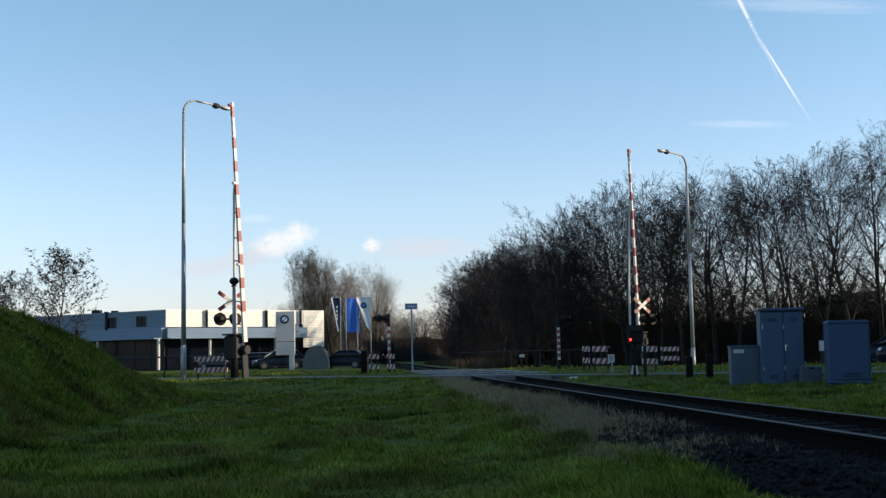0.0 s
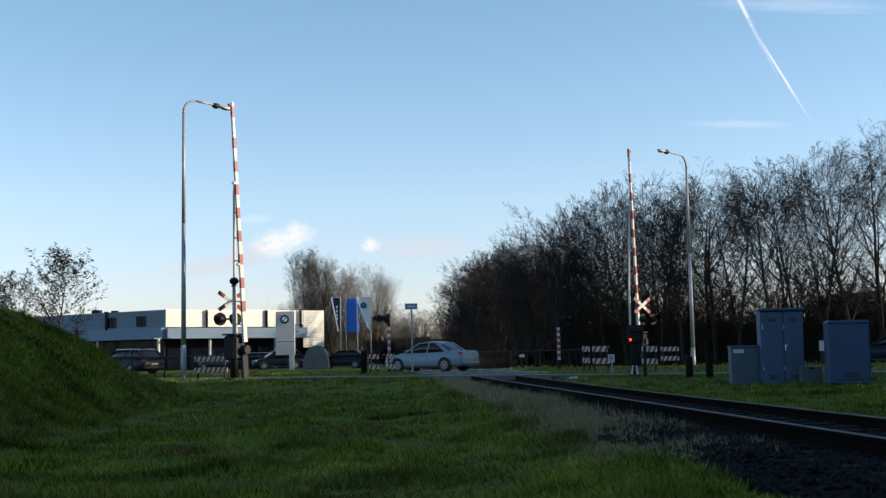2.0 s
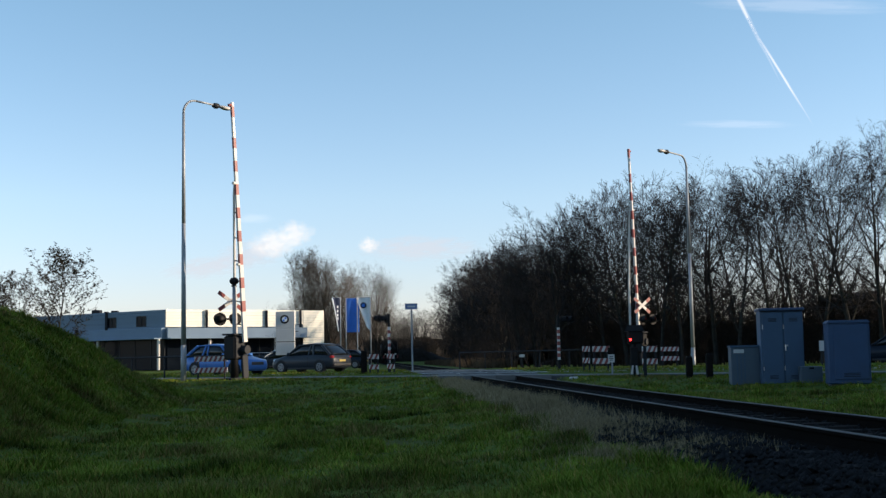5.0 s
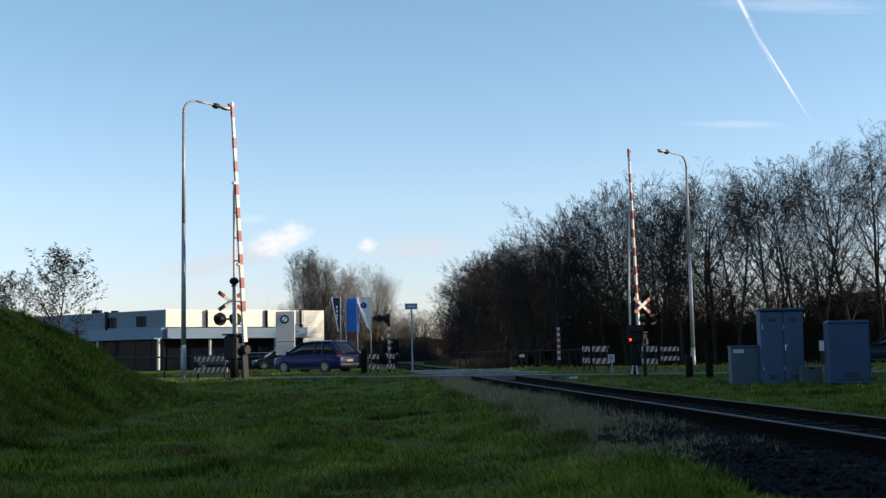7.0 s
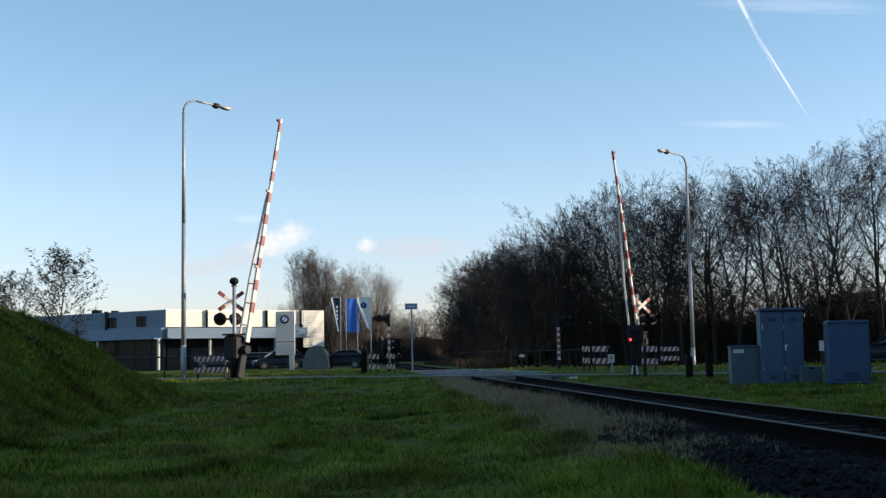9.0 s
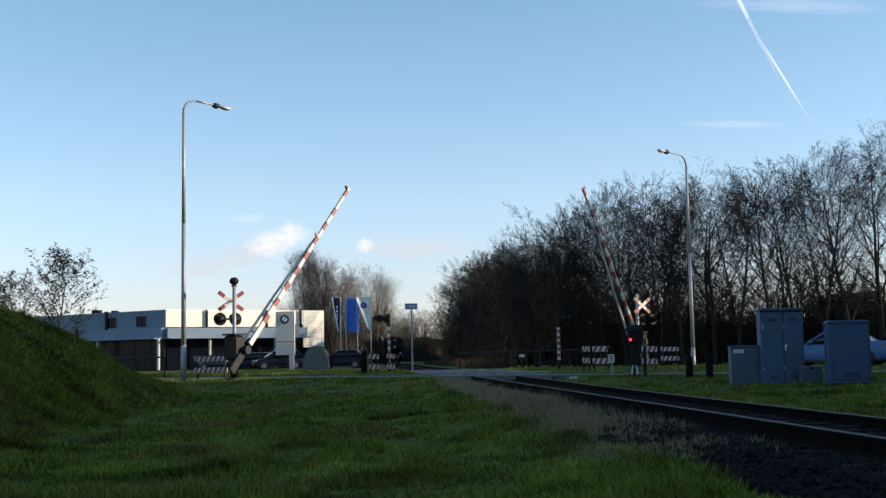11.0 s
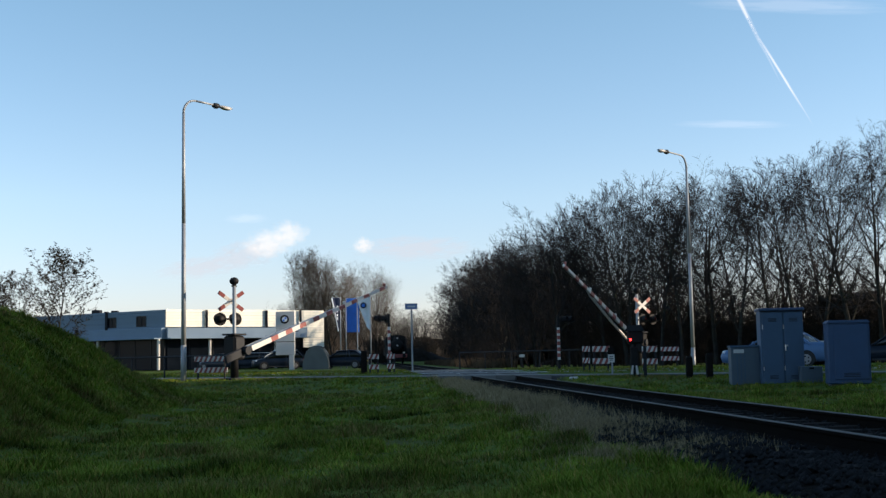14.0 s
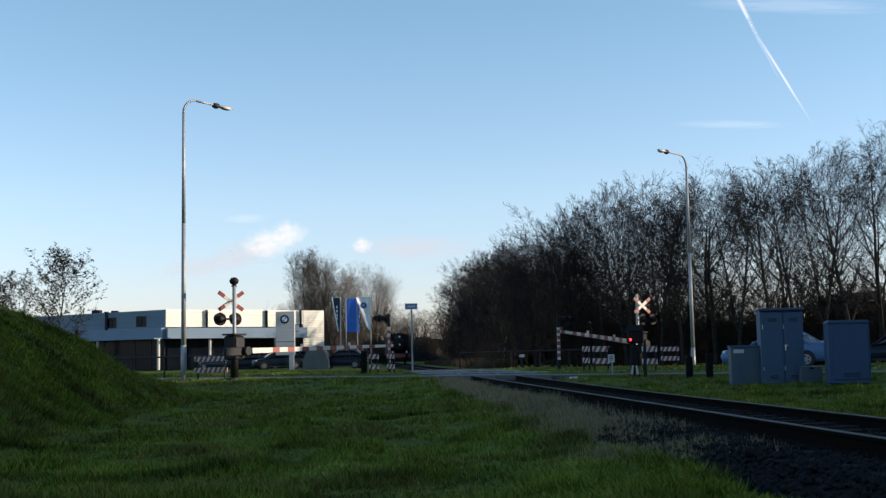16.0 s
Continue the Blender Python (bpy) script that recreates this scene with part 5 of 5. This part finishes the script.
    if style in ("wagon", "mpv"):
        for sgn in (-1, 1):
            part("roof_rail", Geo().cyl((xs[1] - 0.1, sgn * (hi - 0.06), zr + 0.06), (xs[2], sgn * (hi - 0.06), zr + 0.05), 0.018, None, 6), STEEL, ob)
    for x in (s["wb"] / 2, -s["wb"] / 2):
        for sgn in (-1, 1):
            xx = x + 0.04
            tyre = part("wheel", Geo().cyl((xx, sgn * (w - 0.2), 0.315), (xx, sgn * (w + 0.012), 0.315), 0.315, None, 20), TYRE, ob, flat=True)
            part("rim", Geo().cyl((xx, sgn * (w + 0.013), 0.315), (xx, sgn * (w + 0.02), 0.315), 0.205, 0.19, 16), RIM, tyre, "silver alloy rim")
            for a in range(5):
                q = 2 * math.pi * a / 5
                part("spoke_gap", Geo().cyl((xx + 0.12 * math.cos(q), sgn * (w + 0.0205), 0.315 + 0.12 * math.sin(q)), (xx + 0.12 * math.cos(q), sgn * (w + 0.023), 0.315 + 0.12 * math.sin(q)), 0.038, None, 6), TYRE, tyre)
            arch = [(xx + 0.37 * math.cos(math.pi * i / 10), 0.315 + 0.37 * math.sin(math.pi * i / 10)) for i in range(11)]
            part("wheel_arch", Geo().prism(arch + [(xx - 0.37, 0.2), (xx + 0.37, 0.2)], sgn * (w - 0.1), sgn * (w + 0.006)), GAP, ob)
    return ob


FAR_LANE, NEAR_LANE = 13.4, 7.85


def car_pose(k, m, back=False):
    p = road_place(k, m)
    return pose(p.x, p.y, 0.004, 0, 0, ROAD_TURN + (180 if back else 0))


blue_hatch = car("hatch", paint("petrol_blue_paint", (0.045, 0.085, 0.13)), "small petrol blue hatchback driving over the crossing", car_pose(FAR_LANE, -23))
dark_wagon = car("wagon", paint("near_black_paint", (0.012, 0.013, 0.02)), "near-black estate car driving over the crossing", car_pose(FAR_LANE, -33))
silver_sedan = car("sedan", paint("pale_silver_paint", (0.21, 0.28, 0.34)), "pale silver saloon car driving over the crossing", car_pose(FAR_LANE, -55))
navy_wagon = car("wagon", paint("navy_paint", (0.012, 0.016, 0.035)), "dark navy estate car driving over the crossing", car_pose(FAR_LANE, -90))
grey_hatch = car("hatch", paint("dark_grey_paint", (0.03, 0.036, 0.045)), "dark grey hatchback driving over the crossing", car_pose(FAR_LANE, -110))
blue_mpv = car("mpv", paint("deep_blue_paint", (0.006, 0.015, 0.07)), "deep blue people carrier driving over the crossing", car_pose(FAR_LANE, -160))
bright_car = car("hatch", paint("bright_blue_paint", (0.05, 0.16, 0.42)), "bright blue hatchback driving in the near lane", car_pose(NEAR_LANE, 120, True))
waiting_car = car("sedan", paint("ice_blue_paint", (0.08, 0.16, 0.29)), "ice blue saloon car waiting at the barrier", car_pose(FAR_LANE, -60), brake=True)
dark_coat = paint("dark_blue_paint", (0.008, 0.014, 0.025))
for x, y, a, st in ((-8.3, 99, 170, "hatch"), (-14.5, 106, 200, "mpv"), (-17.2, 108, 190, "wagon"), (-20.5, 112, 150, "hatch")):
    car(st, dark_coat, "dark blue parked car before the showroom", pose(x, y, -0.06, 0, 0, a), group="parked cars")
car("wagon", dark_coat, "dark parked car at the wood's edge", pose(21.3, 57.6, -0.06, 0, 0, 150), group="parked cars")


# ---- steam locomotive ----
def locomotive():
    ob = thing("steam_locomotive", Matrix.Identity(4), "black steam locomotive coming slowly up the line", "locomotive")
    boiler = part("boiler", Geo().cyl((0, 0.4, 2.45), (0, 7.5, 2.45), 0.85, None, 20), BLACK, ob, flat=False)
    part("smokebox_door", Geo().ball((0, 0.4, 2.45), 0.74, 18, 8, (1, 0.22, 1)), BLACK, boiler, flat=False)
    part("door_wheel", Geo().cyl((0, 0.2, 2.45), (0, 0.16, 2.45), 0.12, None, 10), STEEL, boiler)
    part("chimney", Geo().tube([(0, 1.2, 3.2), (0, 1.2, 3.75), (0, 1.2, 3.95)], (0.3, 0.24, 0.32), 14), BLACK, ob)
    part("dome", Geo().ball((0, 3.8, 3.3), 0.45, 12, 7, (1, 1, 0.9)), BLACK, ob, flat=False)
    part("frame", Geo().box((0, 4.6, 1.1), (2.1, 9.4, 0.5), ch=0.03), BLACK, ob)
    beam = part("buffer_beam", Geo().box((0, -0.05, 1.05), (2.6, 0.12, 0.5), ch=0.02), RED, ob, "dull red buffer beam")
    for x in (-0.88, 0.88):
        part("buffer", Geo().cyl((x, -0.1, 1.06), (x, -0.5, 1.06), 0.1, None, 10).cyl((x, -0.5, 1.06), (x, -0.55, 1.06), 0.24, None, 14), BLACK, beam)
        part("lamp", Geo().cyl((x, 0.1, 1.5), (x, -0.05, 1.5), 0.13, None, 12), STEEL, ob, "headlamp")
        part("smoke_deflector", Geo().box((x * 1.45, 1.3, 2.75), (0.05, 1.7, 1.35), ch=0.01), BLACK, ob)
        part("side_tank", Geo().box((x * 1.25, 5.3, 1.95), (0.5, 3.8, 1.1), ch=0.04), BLACK, ob)
        part("cylinder", Geo().cyl((x * 1.2, 0.6, 0.75), (x * 1.2, 1.6, 0.75), 0.34, None, 12), BLACK, ob)
        for y in (2.6, 4.3, 6.0):
            part("wheel", Geo().cyl((x * 0.8, y, 0.7), (x * 0.98, y, 0.7), 0.7, None, 18), DARK_STEEL, ob)
    cab = part("cab", Geo().box((0, 8.3, 2.4), (2.8, 1.8, 2.2), ch=0.05), BLACK, ob)
    part("cab_roof", Geo().prism([(1.5 * math.cos(math.pi * i / 10), 3.5 + 0.55 * math.sin(math.pi * i / 10)) for i in range(11)], 7.2, 9.5), BLACK, ob)
    for x in (-0.95, 0.95):
        part("cab_window", Geo().cyl((x, 7.38, 3.0), (x, 7.35, 3.0), 0.22, None, 12), CAR_GLASS, cab)
    part("coach", Geo().box((0, 21, 2.4), (2.8, 19, 2.7), ch=0.2).box((0, 21, 0.9), (2.2, 18, 0.4)), DARK_STEEL, ob, "dark coach behind the engine")
    part("front_lamp", Geo().cyl((0, 0.3, 3.45), (0, 0.1, 3.45), 0.12, None, 10), STEEL, ob, "headlamp")
    return ob


engine = locomotive()


# ---- clouds and vapour trail, far off ----
def cloud_material(name, color, power, scale, seed, veil=1.0):
    mt = bpy.data.materials.new(name)
    mt.use_nodes = True
    nt = mt.node_tree
    nt.nodes.remove(nt.nodes["Principled BSDF"])
    N = nt.nodes.new
    co, n1, gr, mp = N("ShaderNodeTexCoord"), N("ShaderNodeTexNoise"), N("ShaderNodeTexGradient"), N("ShaderNodeMapping")
    gr.gradient_type = "SPHERICAL"
    mp.inputs["Location"].default_value = (seed, seed * 2, 0)
    nt.links.new(co.outputs["Object"], gr.inputs["Vector"])
    nt.links.new(co.outputs["Object"], mp.inputs["Vector"])
    nt.links.new(mp.outputs["Vector"], n1.inputs["Vector"])
    n1.inputs["Scale"].default_value, n1.inputs["Detail"].default_value, n1.inputs["Roughness"].default_value = scale * 1.7, 8, 0.62
    mul = N("ShaderNodeMath")
    mul.operation = "MULTIPLY"
    nt.links.new(gr.outputs["Fac"], mul.inputs[0])
    nt.links.new(n1.outputs["Fac"], mul.inputs[1])
    ramp = N("ShaderNodeValToRGB")
    ramp.color_ramp.elements[0].position, ramp.color_ramp.elements[1].position = 0.13, 0.40
    ramp.color_ramp.elements[1].color = (veil, veil, veil, 1)
    nt.links.new(mul.outputs[0], ramp.inputs["Fac"])
    em, tr, mx = N("ShaderNodeEmission"), N("ShaderNodeBsdfTransparent"), N("ShaderNodeMixShader")
    em.inputs["Color"].default_value, em.inputs["Strength"].default_value = (*color, 1), power
    nt.links.new(ramp.outputs["Color"], mx.inputs[0])
    nt.links.new(tr.outputs[0], mx.inputs[1])
    nt.links.new(em.outputs[0], mx.inputs[2])
    nt.links.new(mx.outputs[0], nt.nodes["Material Output"].inputs["Surface"])
    return mt


def cloud(x, y, z, w, h, mat, label, rz=0.0, lean=0.0):
    me = Geo().add([(-1, 0, -1), (1, 0, -1), (1, 0, 1), (-1, 0, 1)], [(0, 1, 2, 3)]).mesh("cloud")
    m = Matrix.Translation((x, y, z)) @ Matrix.Rotation(radians(lean), 4, "Y") @ Matrix.Diagonal((w, 1, h, 1))
    ob = part("cloud", me, mat, m=m)
    ob.visible_shadow = False
    return tagged(ob, label, "cloud", "clouds", kind="structure")


CLOUD_BRIGHT = cloud_material("sunlit_cloud", (1.0, 0.95, 0.88), 0.86, 2.2, 3.0, 0.55)
CLOUD_GREY = cloud_material("grey_cloud", (0.80, 0.84, 0.90), 0.66, 2.6, 7.0, 0.6)
CLOUD_WISP = cloud_material("thin_cloud", (0.9, 0.94, 1.0), 0.95, 1.6, 11.0, 0.15)
TRAIL = cloud_material("vapour_trail_ice", (1.0, 1.0, 1.0), 0.95, 0.8, 0.4, 0.55)
clouds = [cloud(-180, 1500, 158, 36, 24, CLOUD_BRIGHT, "small sunlit cumulus cloud"),
          cloud(-207, 1503, 146, 46, 26, CLOUD_BRIGHT, "small sunlit cumulus cloud"),
          cloud(-235, 1506, 134, 66, 26, CLOUD_GREY, "grey flat cloud under the cumulus", 0, -8),
          cloud(-290, 1510, 119, 80, 20, CLOUD_GREY, "grey flat cloud under the cumulus", 0, -6),
          cloud(-88, 1500, 142, 19, 15, CLOUD_BRIGHT, "small round white cloud"),
          cloud(-25, 1515, 138, 110, 24, CLOUD_GREY, "thin grey cloud bank"),
          cloud(-235, 1520, 180, 42, 9, CLOUD_WISP, "thin white wisp of cloud"),
          cloud(385, 1530, 290, 110, 8, CLOUD_WISP, "thin white streak of cloud", 0, 1.5),
          cloud(470, 1530, 443, 190, 16, CLOUD_WISP, "thin white streak of cloud", 0, 3.0)]
trail = [cloud(390, 1540, 452, 5.0, 150, TRAIL, "long thin white vapour trail", 0, -24.0),
         cloud(443, 1540, 350, 3.0, 92, TRAIL, "long thin white vapour trail", 0, -29.0)]


loose_stones()


def motions():
    steps = [0.25 * i for i in range(65)]

    def drive(ob, k, t0, m0, speed, back=False):
        walk(ob, [(t, car_pose(k, m0 + speed * (t - t0), back)) for t in steps])

    drive(blue_hatch, FAR_LANE, 0.5, -9.2, 29.4)
    drive(dark_wagon, FAR_LANE, 1.0, -1.1, 22.4)
    drive(silver_sedan, FAR_LANE, 2.0, -0.1, 27.0)
    drive(navy_wagon, FAR_LANE, 3.5, -7.7, 24.0)
    drive(grey_hatch, FAR_LANE, 4.2, -11.8, 24.0)
    drive(blue_mpv, FAR_LANE, 6.5, -5.0, 24.2)
    drive(bright_car, NEAR_LANE, 6.3, -20.5, -22.0, True)
    rows = [(t, car_pose(FAR_LANE, m)) for t, m in ((0, -190), (4, -118), (6, -83), (8, -46), (9.2, -25.6), (10.2, -21.0), (11.3, -18.9), (12.3, -17.5), (13.0, -17.2), (14.5, -17.2), (16, -17.2))]
    walk(waiting_car, rows)

    def lower(thing_ob, boom, pivot, rows):
        base = thing_ob.matrix_basis
        local = base.inverted() @ pivot
        walk(boom, [(t, Matrix.Translation(local) @ Matrix.Rotation(radians(-a), 4, "Y")) for t, a in rows])

    near = ((0, 94.2), (7.5, 94.2), (7.8, 93.3), (8.0, 90.7), (8.4, 86), (8.8, 80.4), (9.2, 73.7), (9.8, 64.5), (10.5, 54.1), (11.3, 43.1), (12.0, 35.9), (12.5, 30.9), (13.0, 26.5), (14.0, 17.0), (14.5, 12.4), (15.2, 6.7), (15.7, 2.9), (16.0, 1.1))
    far = ((0, 86), (7.7, 86), (8.0, 85.5), (8.4, 81), (9.0, 73), (9.8, 61.5), (10.5, 52.5), (11.3, 43), (12.0, 36.5), (12.5, 32), (13.0, 28.5), (14.0, 20.2), (14.5, 16), (15.0, 11.5), (15.5, 7.2), (16.0, 2.8))
    lower(near_barrier, near_boom, NEAR_PIVOT, near)
    lower(far_barrier, far_boom, FAR_PIVOT, far)
    turn = math.degrees(math.atan2(LINE_SIDE.y, LINE_SIDE.x))
    rows = []
    for t, run in ((0, 232), (4.2, 213), (9.2, 190), (13, 170.5), (16, 155)):
        p = line_place(4.5, run)
        rows.append((t, pose(p.x, p.y, 0.0, 0, 0, turn)))
    walk(engine, rows)
    # the flags stir in a light wind, each about its pole
    for cloth, swing, phase in ((navy_cloth, 28, 0.0), (blue_cloth, 9, 1.1), (white_cloth, 8, 2.3)):
        walk(cloth, [(t, pose(0, 0, 0, 0, 0, swing * (0.6 * math.sin(1.5 * t + phase) + 0.4 * math.sin(2.7 * t + 2 * phase)))) for t in steps])
    for ob in clouds:
        base = ob.matrix_basis.copy()
        walk(ob, [(0.0, base), (8.0, Matrix.Translation((-6.0, 0, 0)) @ base), (16.0, Matrix.Translation((-12.0, 0, 0)) @ base)])


motions()
